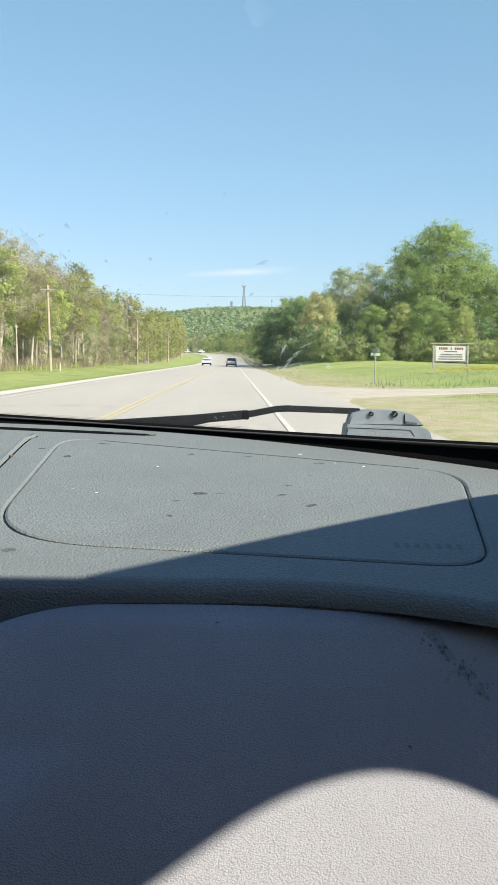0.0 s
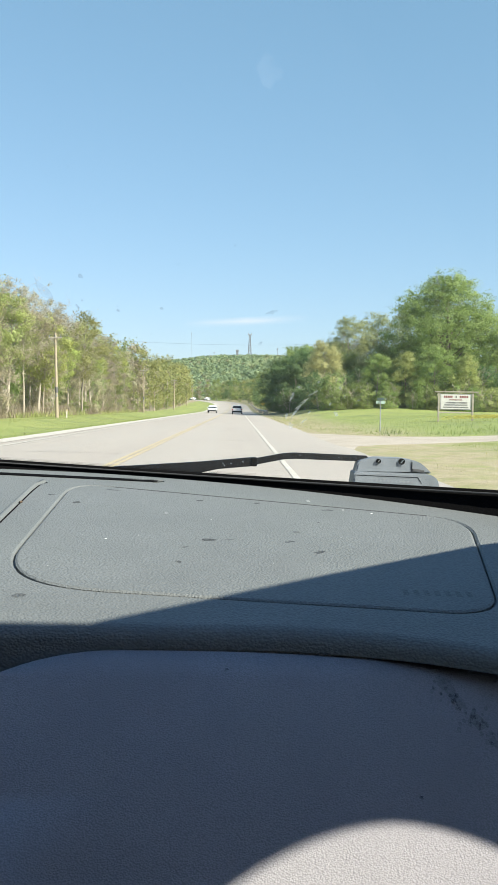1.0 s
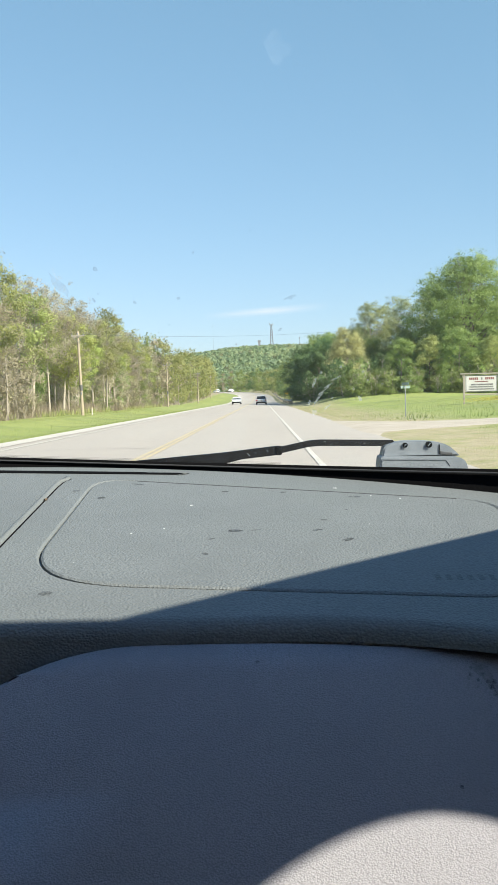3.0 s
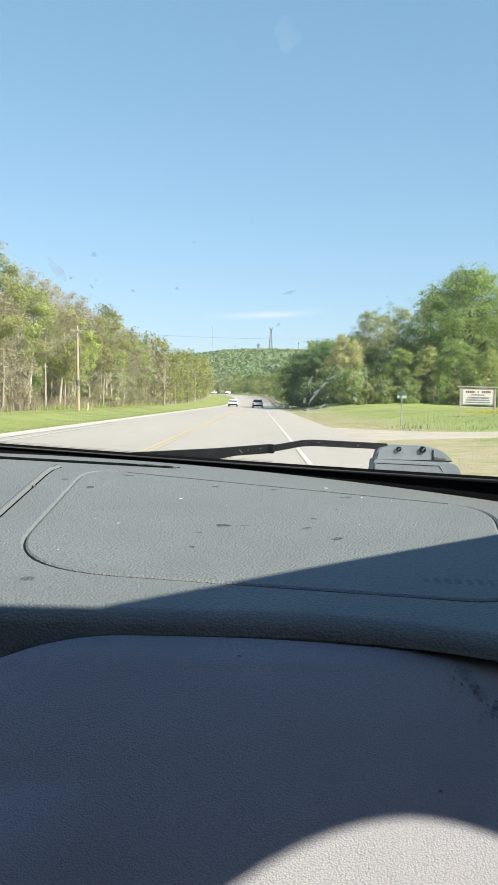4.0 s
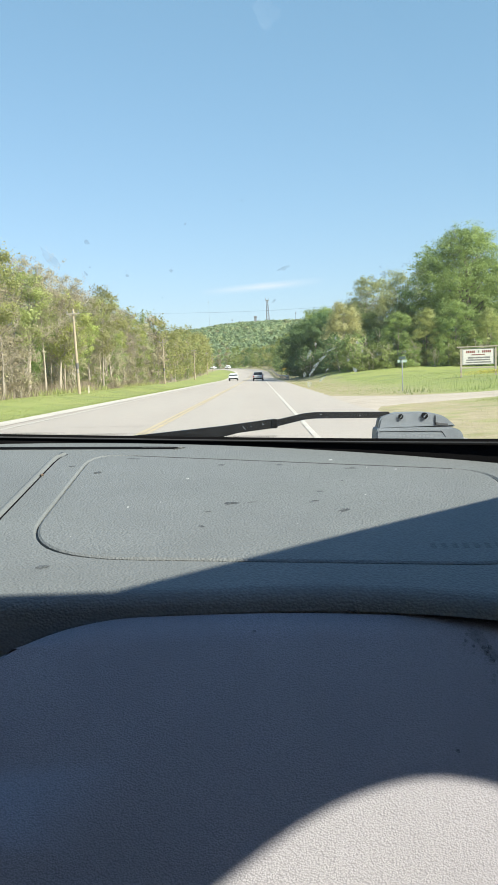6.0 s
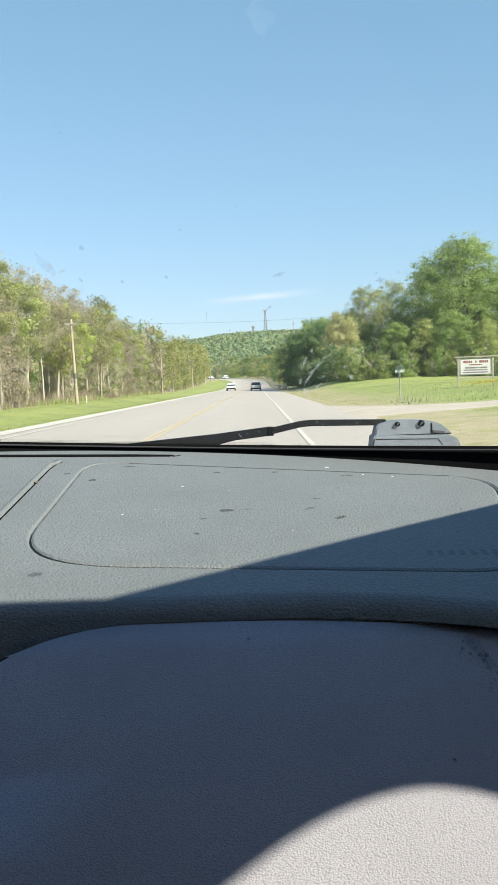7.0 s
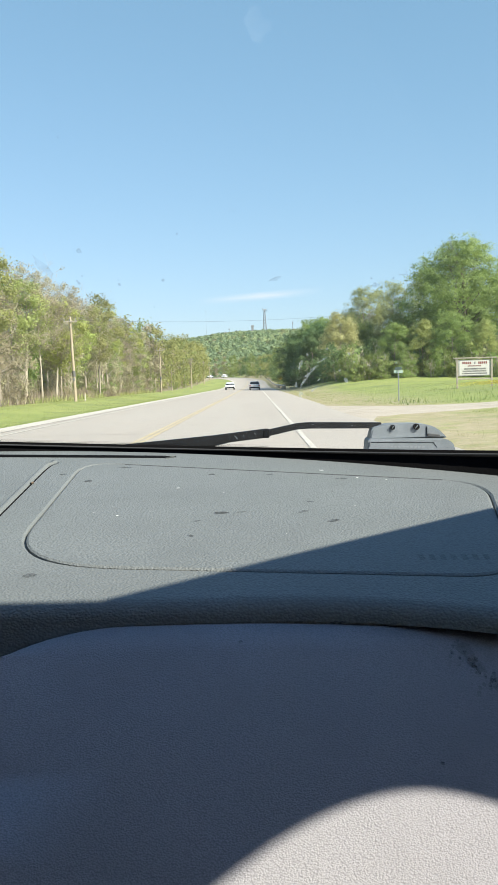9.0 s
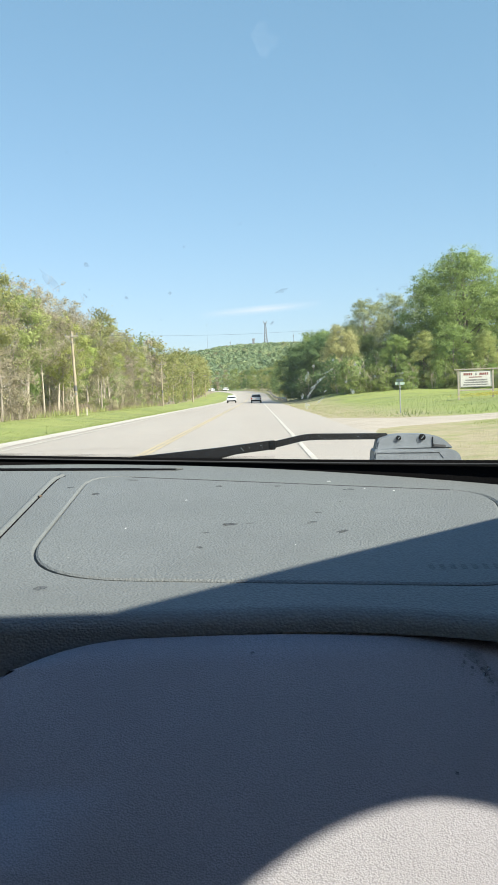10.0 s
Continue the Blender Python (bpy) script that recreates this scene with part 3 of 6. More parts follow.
def grow(seed, height, radius, crown_from, limbs, twigs, leaves, leaf, trunk_r, up=0.7, sparse=0.5, stems=1, lean=0.03, fine=True, lobes=0, loose=0.12):
    """Wood mesh data and leaf corners of one tree standing at the origin."""
    rng = np.random.default_rng(seed)
    verts, faces, tips = [], [], []
    for s in range(stems):
        off = np.array([rng.normal(0, 0.12 * radius), rng.normal(0, 0.12 * radius), 0]) if stems > 1 else np.zeros(3)
        tilt = rng.normal(0, lean, 2) + (off[:2] * 0.25 / max(0.3, radius * 0.2) if stems > 1 else 0)
        n = 8
        hs = np.linspace(0, (0.80 if lobes else 0.93) * height * (1 if stems == 1 else rng.uniform(0.75, 1)), n)
        wob = np.cumsum(rng.normal(0, 0.02 * height / n, (n, 2)), 0)
        trunk = np.array([[off[0] + tilt[0] * h + wob[i][0], off[1] + tilt[1] * h + wob[i][1], h - (0.25 if i == 0 else 0)] for i, h in enumerate(hs)])
        rad = trunk_r * (1 - 0.9 * hs / hs[-1]) / (1 if stems == 1 else 1.4)
        rad[0] *= 1.35
        limb(verts, faces, trunk, rad, 7)
        for k in range(limbs):
            f = crown_from + (0.98 - crown_from) * (k + rng.random()) / limbs
            h = f * hs[-1]
            p0 = np.array([np.interp(h, hs, trunk[:, j]) for j in range(3)])
            prof = math.sin(math.pi * min(1, max(0.08, (1 - f) / (1 - crown_from + 0.05) * 0.72 + 0.12))) ** 0.8
            ln = radius * prof * rng.uniform(0.65, 1.2) * (0.62 if lobes else 1.0)
            a = k * 2.4 + rng.normal(0, 0.4)
            d = np.array([math.cos(a), math.sin(a), up * rng.uniform(0.6, 1.4) * (0.6 + 0.9 * f)])
            d /= np.linalg.norm(d)
            m = 5 if fine else 3
            path = [p0]
            for j in range(m):
                d = d + rng.normal(0, 0.16, 3) + np.array([0, 0, 0.05])
                d /= np.linalg.norm(d)
                path.append(path[-1] + d * ln / m * 1.15)
            path = np.array(path)
            r0 = max(0.028, 0.42 * np.interp(h, hs, rad))
            limb(verts, faces, path, np.linspace(r0, 0.012, m + 1), 4 if fine else 3)
            for q in range(twigs):
                g = rng.uniform(0.3, 1.0) * m
                i = min(int(g), m - 1)
                b = path[i] + (path[i + 1] - path[i]) * (g - i)
                e = (path[i + 1] - path[i]) / (np.linalg.norm(path[i + 1] - path[i]) + 1e-9) + rng.normal(0, 0.65, 3) + np.array([0, 0, 0.3 * up])
                e /= np.linalg.norm(e)
                tl = ln * rng.uniform(0.22, 0.5)
                mid = b + e * tl * 0.55 + rng.normal(0, 0.05 * tl, 3)
                tip = mid + (e + rng.normal(0, 0.3, 3)) * tl * 0.5
                limb(verts, faces, np.array([b, mid, tip]), (0.02, 0.014, 0.007), 3)
                tips.append((b, mid, tip))
                if fine:
                    for z in range(2):
                        w = mid + (tip - mid) * rng.random()
                        x = w + (e + rng.normal(0, 0.7, 3)) * tl * 0.35
                        limb(verts, faces, np.array([w, x]), (0.012, 0.005), 3)
                        tips.append((w, (w + x) / 2, x))
    tips = np.array(tips)
    if leaves and lobes:
        # a full crown: rounded masses of leaves, with gaps between them and loose sprays at the outline
        k = np.arange(lobes)
        up_at = (k + rng.random(lobes)) / lobes
        prof = np.sin(math.pi * (0.14 + 0.78 * up_at)) ** 0.7
        turn = k * 2.4 + rng.normal(0, 0.5, lobes)
        size = radius * rng.uniform(0.22, 0.40, lobes) * (0.65 + 0.35 * prof)
        far_out = np.maximum(0.0, radius * prof * rng.uniform(0.75, 1.08, lobes) - size)
        low = crown_from * height
        heart = np.stack([np.cos(turn) * far_out, np.sin(turn) * far_out, low + up_at * (height - low) - size * (0.15 + 0.6 * up_at)], 1)
        heart[:, 0] += np.interp(heart[:, 2], trunk[:, 2], trunk[:, 0])
        heart[:, 1] += np.interp(heart[:, 2], trunk[:, 2], trunk[:, 1])
        # small sprays stand out from each mass and carry the leaves
        sprays = max(12, leaves // 38)
        home = rng.choice(lobes, sprays, p=size**2 / (size**2).sum())
        way = rng.normal(0, 1, (sprays, 3))
        way /= np.linalg.norm(way, axis=1)[:, None]
        away = heart[home] - np.array([0, 0, low + 0.45 * (height - low)])
        way += 0.45 * away / (np.linalg.norm(away, axis=1)[:, None] + 0.2) + np.array([0, 0, 0.12])
        way /= np.linalg.norm(way, axis=1)[:, None]
        reach = np.where(rng.random((sprays, 1)) < loose, rng.uniform(0.95, 1.35, (sprays, 1)), rng.uniform(0.55, 1.0, (sprays, 1)))
        spot = heart[home] + way * size[home][:, None] * reach * np.array([1, 1, 0.85])
        tilt = way + 0.45 * rng.normal(0, 1, (sprays, 3)) + np.array([0, 0, 0.25])
        which = rng.integers(0, sprays, leaves)
        wide = leaf * (2.1 if fine else 1.9) * rng.uniform(0.7, 1.35, (sprays, 1))
        c = spot[which] + rng.normal(0, 1, (leaves, 3)) * wide[which] * np.array([1, 1, 0.7])
        face = tilt[which] + 0.38 * rng.normal(0, 1, (leaves, 3))
        u = np.cross(face, rng.normal(0, 1, (leaves, 3)))
        u /= np.linalg.norm(u, axis=1)[:, None]
        w = np.cross(face, u)
        w /= np.linalg.norm(w, axis=1)[:, None]
        s = leaf * rng.uniform(0.55, 1.3, (leaves, 1))
        corners = np.stack([c - u * s * 0.8, c + w * s * 0.9, c + u * s * 0.8], 1)
        corners[..., 2] = np.maximum(corners[..., 2], 0.05)
    elif leaves:
        # leaves gather round twigs in uneven bunches
        weight = rng.random(len(tips)) ** (1 + 2 * sparse)
        pick = rng.choice(len(tips), leaves, p=weight / weight.sum())
        t = rng.random((leaves, 1)) ** 0.7
        c = tips[pick, 0] * (1 - t) + tips[pick, 2] * t + rng.normal(0, 1, (leaves, 3)) * (0.06 + 0.03 * radius) * np.array([1, 1, 0.8])
        # leaves lie facing up and outwards more often than not
        out = c - np.array([0, 0, 0.55 * height])
        # most of them sit in rounded sprays at the twigs' ends
        sprays = max(8, leaves // (40 if fine else 22))
        heart = tips[rng.choice(len(tips), sprays, p=weight / weight.sum())]
        heart = heart[:, 1] * 0.3 + heart[:, 2] * 0.7
        size = (0.14 + 0.095 * radius) * rng.uniform(0.6, 1.35, (sprays, 1))
        which = rng.integers(0, sprays, leaves)
        way = rng.normal(0, 1, (leaves, 3))
        way /= np.linalg.norm(way, axis=1)[:, None]
        bunched = rng.random((leaves, 1)) < 0.86 - 0.5 * sparse
        c = np.where(bunched, heart[which] + way * size[which] * rng.random((leaves, 1)) ** 0.4 * np.array([1, 1, 0.72]), c)
        face = np.where(bunched, 1.1 * way, 0) + 0.5 * rng.normal(0, 1, (leaves, 3)) + 0.55 * out / (np.linalg.norm(out, axis=1)[:, None] + 0.1) + np.array([0, 0, 0.6])
        u = np.cross(face, rng.normal(0, 1, (leaves, 3)))
        u /= np.linalg.norm(u, axis=1)[:, None]
        w = np.cross(face, u)
        w /= np.linalg.norm(w, axis=1)[:, None]
        s = leaf * rng.uniform(0.55, 1.3, (leaves, 1))
        corners = np.stack([c - u * s, c + w * s * 0.55, c + u * s], 1)
        corners[..., 2] = np.maximum(corners[..., 2], 0.05)
    else:
        corners = np.zeros((0, 3, 3))
    return verts, faces, corners


def tree_master(name, label, bark, foliage, category="tree", **shape):
    verts, faces, corners = grow(**shape)
    ob = thing(name, label, category, at=pose(0, 0, -60))
    mesh_part("trunk" if category == "tree" else "stem_cluster", raw_mesh("wood", verts, faces, True), bark, ob)
    if len(corners):
        mesh_part("crown" if category == "tree" else "foliage", quads_mesh("leaves", corners, 3), foliage, ob)
    return ob


TALL = [
    tree_master("tree", "tall thin woodland tree with sparse young leaves", b, f, seed=20 + i, height=h, radius=r, crown_from=c, limbs=15, twigs=5, leaves=n, leaf=0.13, trunk_r=0.115, up=0.95, lobes=k, loose=0.3)
    for i, (h, r, c, n, k, b, f) in enumerate((
        (11.5, 2.7, 0.40, 5400, 15, BARK_PALE, LEAF_SPRING), (12.3, 2.4, 0.46, 4600, 13, BARK_PALE, LEAF_SPRING), (10.5, 2.9, 0.34, 6200, 16, BARK, LEAF_GOLD),
        (11.5, 2.4, 0.42, 4200, 13, BARK, LEAF_GOLD), (10.6, 2.7, 0.25, 2600, 15, BARK_PALE, LEAF_BUD)))
]
GREENS = [
    tree_master("tree", "broad green leafy roadside tree", BARK, f, seed=40 + i, height=h, radius=r, crown_from=c, limbs=16, twigs=2, leaves=n, leaf=0.155, trunk_r=0.22, up=0.45, fine=False, lobes=k)
    for i, (h, r, c, n, k, f) in enumerate(((13, 5.0, 0.03, 24000, 40, LEAF_GREEN), (11, 4.5, 0.02, 21000, 36, LEAF_DARK), (12, 4.3, 0.03, 21000, 34, LEAF_SPRING)))
]
GOLD = tree_master("tree", "rounded yellow-green budding tree at the wood's edge", BARK_PALE, LEAF_OLIVE, seed=61, height=8.4, radius=2.9, crown_from=0.02, limbs=24, twigs=5, leaves=22000, leaf=0.105, trunk_r=0.15, up=0.75, lobes=42, loose=0.2)
GREYISH = tree_master("tree", "tall grey-brown tree with few buds", BARK_PALE, LEAF_BUD, seed=62, height=13, radius=4.0, crown_from=0.25, limbs=22, twigs=9, leaves=8500, leaf=0.12, trunk_r=0.2, up=1.0, sparse=0.3)
BUDDING = tree_master("tree", "tall full grey-green tree in bud behind the lawn", BARK_PALE, LEAF_HAZE, seed=66, height=14, radius=4.6, crown_from=0.15, limbs=24, twigs=7, leaves=28000, leaf=0.115, trunk_r=0.22, up=0.9, lobes=46, loose=0.3)
OLD = tree_master("tree", "very tall thin woodland tree with sparse young leaves", BARK_PALE, LEAF_SPRING, seed=27, height=20, radius=3.6, crown_from=0.3, limbs=26, twigs=7, leaves=11000, leaf=0.14, trunk_r=0.26, up=1.0, lobes=26, loose=0.3)
LAWN_TREE = tree_master("tree", "large spreading green lawn tree with a short trunk", BARK_DARK, LEAF_GREEN, seed=63, height=13.6, radius=7.0, crown_from=0.09, limbs=34, twigs=6, leaves=90000, leaf=0.12, trunk_r=0.42, up=0.75, lobes=84, loose=0.2)
SHRUBS = [
    tree_master("shrub", text, BARK_PALE, f, "shrub", seed=80 + i, height=h, radius=r, crown_from=0.02, limbs=5, twigs=3, leaves=n, leaf=0.11, trunk_r=0.05, up=0.9, stems=st, fine=False, lobes=k, loose=0.22)
    for i, (h, r, n, st, f, k, text) in enumerate(((3.2, 2.0, 2900, 4, LEAF_GREEN, 14, "green leafy shrub at the wood's edge"), (4.6, 2.0, 1900, 6, LEAF_BUD, 15, "brown twiggy undergrowth at the wood's edge"), (2.8, 1.9, 2800, 4, LEAF_SPRING, 13, "yellow-green shrub at the wood's edge"), (3.6, 2.4, 3600, 4, LEAF_DARK, 16, "dark green shrub at the wood's edge")))
]
FAR_SHAPES = [
    (f, grow(seed=95 + i, height=h, radius=r, crown_from=c, limbs=7, twigs=1, leaves=n, leaf=0.30, trunk_r=0.12, up=0.9, fine=False, lobes=k, loose=0.25))
    for i, (h, r, c, n, k, f) in enumerate(((11.5, 2.9, 0.16, 1050, 13, LEAF_SPRING), (12, 3.3, 0.08, 1250, 14, LEAF_GREEN), (11.5, 2.8, 0.16, 760, 13, LEAF_BUD), (11, 3.5, 0.04, 1250, 14, LEAF_DARK)))
]
FAR = [0, 1, 2, 3]
far_placed = {0: [], 1: [], 2: [], 3: []}


def build_distant_woods():
    """The many far trees as one mass: trunks in one mesh, leaves in another."""
    wood_v, wood_f, leaf_v, slots, count = [], [], [], [], 0
    for k, (foliage, (verts, faces, corners)) in enumerate(FAR_SHAPES):
        base, quad = np.array(verts), np.array(faces)
        for x, y, z, scale, turn in far_placed[k]:
            c, s = math.cos(radians(turn)) * scale, math.sin(radians(turn)) * scale
            m, at = np.array([[c, s, 0], [-s, c, 0], [0, 0, scale]]), np.array([x, y, z])
            wood_v.append(base @ m + at)
            wood_f.append(quad + count)
            count += len(base)
            leaf_v.append(corners.reshape(-1, 3) @ m + at)
            slots += [k] * len(corners)
    V, Q = np.concatenate(wood_v), np.concatenate(wood_f)
    me = bpy.data.meshes.new("distant_trunks")
    me.vertices.add(len(V))
    me.vertices.foreach_set("co", V.astype(np.float32).ravel())
    me.loops.add(Q.size)
    me.loops.foreach_set("vertex_index", Q.astype(np.int32).ravel())
    me.polygons.add(len(Q))
    me.polygons.foreach_set("loop_start", np.arange(len(Q), dtype=np.int32) * 4)
    me.update(calc_edges=True)
    tagged(mesh_part("distant_trunks", me, BARK), "thin trunks and limbs of the distant woods", "woods", kind="stuff")
    me = quads_mesh("distant_woods", np.concatenate(leaf_v), 3)
    for foliage, shape_ in FAR_SHAPES:
        me.materials.append(foliage)
    me.polygons.foreach_set("material_index", np.array(slots, dtype=np.int32))
    tagged(mesh_part("distant_woods", me, None), "young green and brown leaves of the distant woods", "woods", kind="stuff")


def plant(master, x, y, scale=1.0, turn=0.0, group="roadside trees", tall=1.0, label=""):
    if isinstance(master, int):
        far_placed[master].append((x, y, land(x, y) - 0.05, scale, turn))
        return None
    ob = copy_thing(master, pose(x, y, land(x, y) - 0.05, 0, 0, turn))
    ob.scale = (scale, scale, scale * tall)
    tagged(ob, label, group=group)
    return ob


def build_left_woods():
    rng = random.Random(31)
    for row, x0 in enumerate((-20.5, -25.5, -32.0)):
        y = 30.0 + row * 1.7
        while y < 172:
            k = rng.choice((0, 0, 1, 1, 2, 3, 3, 0, 4, 4) if row < 2 else (0, 1, 2))
            x = x0 + rng.uniform(-1.8, 1.8)
            plant(TALL[k], x, y, rng.uniform(0.72, 1.05) * (0.9 if y < 104 else 1.0), rng.uniform(0, 360), "woods along the road", rng.uniform(0.9, 1.12))
            y += rng.uniform(3.6, 5.6) + row * 1.2
    for row, x0 in enumerate((-20.5, -26.5, -33)):
        y = 174.0 + row * 2
        while y < 470:
            k = rng.choice((0, 0, 0, 1, 2))
            plant(FAR[k], x0 + bend(y) + rng.uniform(-2, 2), y, rng.uniform(0.92, 1.28), rng.uniform(0, 360), "woods along the road")
            y += rng.uniform(5.0, 7.5) + row * 2
    # low growth closes the foot of the distant woods
    y = 150.0
    while y < 440:
        plant(FAR[rng.choice((0, 0, 1, 2))], -18.6 + bend(y) + rng.uniform(-2.5, 0.3), y, rng.uniform(0.26, 0.42), rng.uniform(0, 360))
        y += rng.uniform(4.2, 6.2)
    y = 34.0
    while y < 160:
        k = rng.choice((0, 1, 1, 1, 2))
        plant(SHRUBS[k], -18.8 - rng.uniform(0, 8), y, rng.uniform(0.6, 1.15), rng.uniform(0, 360), "undergrowth of the woods")
        y += rng.uniform(1.2, 2.2)
    for x0 in (-39, -46):
        y = 20.0
        while y < 175:
            plant(FAR[rng.choice((0, 0, 1, 2))], x0 + rng.uniform(-2, 2), y, rng.uniform(0.7, 0.95), rng.uniform(0, 360))
            y += rng.uniform(4.5, 7)
    for x, y, s in ((-20.2, 66, 0.78), (-21.5, 75, 0.9), (-19.6, 96, 0.72), (-21, 108, 0.8), (-19.8, 127, 0.75), (-20.4, 141, 0.8), (-19.4, 58, 0.7), (-22, 86, 0.80), (-21.0, 90, 0.86), (-22.2, 97, 0.86), (-20.6, 104, 0.85), (-20.8, 117, 0.84)):
        plant(GREYISH, x, y, s, rng.uniform(0, 360), "woods along the road")
    # fresh green crowns between the budding ones
    for x, y, k, s in ((-25.0, 68, 0, 0.74), (-23.5, 93, 0, 0.76), (-23.5, 113, 0, 0.76), (-22.0, 133, 0, 0.70), (-22.0, 152, 0, 0.68)):
        plant(GREENS[k], x, y, s, rng.uniform(0, 360), "woods along the road", 1.2)
    # one old tree that stands well above the rest
    plant(OLD, -24.9, 80.0, 1.0, 40, "woods along the road", 1.0, "very tall thin woodland tree with sparse young leaves")
    plant(TALL[0], -23.8, 72.0, 1.25, 140, "woods along the road")


FARTHER = 1.22  # the lawn is deep


def build_right_trees():
    rng = random.Random(47)
    far_x, far_y = lambda x: x * FARTHER, lambda y: 13.4 + (y - 13.4) * FARTHER
    plant(LAWN_TREE, 28.6, 128, 1.36, 20, "trees by the lawn")
    for x, y, k, s in ((31.5, 106, 0, 0.85), (35, 92, 2, 0.95)):
        plant(GREENS[k], far_x(x), far_y(y), s * FARTHER, 70 + 20 * k, "trees by the lawn")
    plant(GOLD, 12.0, 130.0, 1.12, 0, "trees by the lawn")
    for x, y, s, t in ((13.6, 120, 0.82, 30), (17.8, 122, 0.88, 130), (21.8, 119, 0.90, 250)):
        plant(BUDDING, far_x(x), far_y(y), s * FARTHER, t, "trees by the lawn")
    for x, y, k, s in ((14.2, 100, 0, 0.44), (17.0, 99, 2, 0.48), (19.6, 98, 0, 0.50), (22.6, 97, 2, 0.46), (7.2, 122, 1, 0.66), (6.6, 131, 1, 0.72), (9.0, 126, 1, 0.74), (9.5, 134, 0, 0.72), (13.2, 114, 0, 0.52), (16.6, 112, 2, 0.60), (20.4, 113, 0, 0.68), (24.5, 113, 0, 0.75), (14, 133, 0, 0.75), (27, 120, 0, 0.9), (33, 112, 2, 0.95), (6.4, 141, 1, 0.75), (9, 150, 0, 0.8), (15, 147, 2, 0.85), (7.2, 158, 1, 0.75), (12, 163, 0, 0.85), (38, 102, 1, 0.95)):
        plant(GREENS[k], far_x(x), far_y(y), s * FARTHER, rng.uniform(0, 360), "trees by the lawn")
    # shrubs close the foot of the trees along the lawn's far edge
    edge = lambda x: 102.0 - 0.30 * x - 0.028 * max(0.0, x - 24) ** 2
    for step, back, low, high in ((1.35, 0.0, 0.62, 0.92), (2.0, 3.6, 1.0, 1.4)):
        x = 9.0
        while x < 40:
            plant(SHRUBS[rng.choice((0, 0, 2, 3) if back else (0, 0, 0, 2))], far_x(x), far_y(edge(x) + back + rng.uniform(-1.0, 0.7)), rng.uniform(low, high) * FARTHER, rng.uniform(0, 360), "shrubs by the lawn")
            x += step * rng.uniform(0.75, 1.25)
    for x, y, s in ((8.0, 115, 0.9), (6.4, 119, 0.95), (5.9, 126, 1.0), (7.0, 124, 1.0), (10.4, 112.5, 0.8)):
        plant(SHRUBS[3], far_x(x), far_y(y), s * FARTHER, rng.uniform(0, 360), "shrubs by the lawn")
    y = 198.0
    while y < 480:
        for x0 in (7.5, 14.5, 22.0):
            plant(FAR[rng.choice((0, 1, 1, 3, 3))], x0 + bend(y) + rng.uniform(-1.2, 2), y + rng.uniform(-2, 2), rng.uniform(0.68, 0.92), rng.uniform(0, 360), "woods along the road")
        y += rng.uniform(6.5, 8.5)
    for x, y in ((18, 150), (24, 146), (30, 140), (36, 134), (42, 126), (46, 116), (48, 106), (50, 96), (40, 110), (36, 120), (44, 88), (48, 76), (22, 160), (28, 156), (34, 150), (40, 142)):
        plant(FAR[rng.choice((1, 1, 3, 0))], x, y, rng.uniform(0.85, 1.0), rng.uniform(0, 360))
    # beyond the far bend
    for k in range(60):
        x = -95 + 190 * k / 70 + rng.uniform(-2, 2)
        plant(FAR[rng.choice((2, 2, 0, 2, 1))], x, 505 + rng.uniform(-6, 22) + 0.1 * abs(x), rng.uniform(0.8, 1.1), rng.uniform(0, 360), "woods beyond the bend")
    # trees and shrubs already passed, behind the car
    plant(GREYISH, 13.5, -30, 1.0, 200, "trees passed by the car")
    plant(GREENS[2], 10.5, -36, 0.8, 90, "trees passed by the car")
    plant(GREENS[0], 15.0, -22, 0.75, 10, "trees passed by the car")
    plant(GREYISH, 12.5, -58, 1.1, 20, "trees passed by the car")
    plant(GREENS[0], 9.5, -62, 0.7, 150, "trees passed by the car")
    # behind the car, along both sides
    for k in range(9):
        plant(FAR[k % 3], -22 - 5 * (k % 2), -6 - 9 * k, 1.0, 40 * k, "woods along the road")
        plant(FAR[(k + 1) % 4], 27 + 5 * (k % 2), -14 - 9 * k, 1.0, 70 * k, "woods along the road")


build_left_woods()
build_right_trees()
build_distant_woods()
for master in TALL + GREENS + SHRUBS + [GOLD, GREYISH, BUDDING, LAWN_TREE, OLD]:
    for o in (*master.children_recursive, master):
        bpy.data.objects.remove(o)


# ---- grass ----
def build_grass(name, label, count, zone, tall, width, material, seed, keep):
    rng = np.random.default_rng(seed)
    x0, x1, y0, y1 = zone
    xs, ys = rng.uniform(x0, x1, count), y0 + (y1 - y0) * rng.random(count) ** 1.3
    out = []
    for x, y in zip(xs, ys):
        if not keep(x, y):
            continue
        patch = 0.6 + 0.8 * abs(noise.noise((x * 0.35, y * 0.35, seed)))
        h = tall * rng.uniform(0.5, 1.2) * patch
        a = rng.uniform(0, math.pi)
        w = width * rng.uniform(0.6, 1.3)
        dx, dy = math.cos(a) * w / 2, math.sin(a) * w / 2
        lx, ly = rng.normal(0, 0.35 * h, 2)
        x += bend(y) if y > 168 else 0.0
        z = land(x, y) - 0.02
        out.append(((x - dx, y - dy, z), (x + dx, y + dy, z), (x + lx, y + ly, z + h)))
    ob = mesh_part(name, quads_mesh(name, np.array(out), 3), material)
    tagged(ob, label, "undergrowth" if name in ("brush", "weeds") else "grass", kind="stuff")


def off_lane(x, y):
    flare = 9.5 * math.exp(-(max(x, 3.3) - 3.3) / 2.6)
    return not (43.4 - 0.55 * flare + 0.02 * x < y < 47.5 + flare * 1.1 + 0.10 * x)


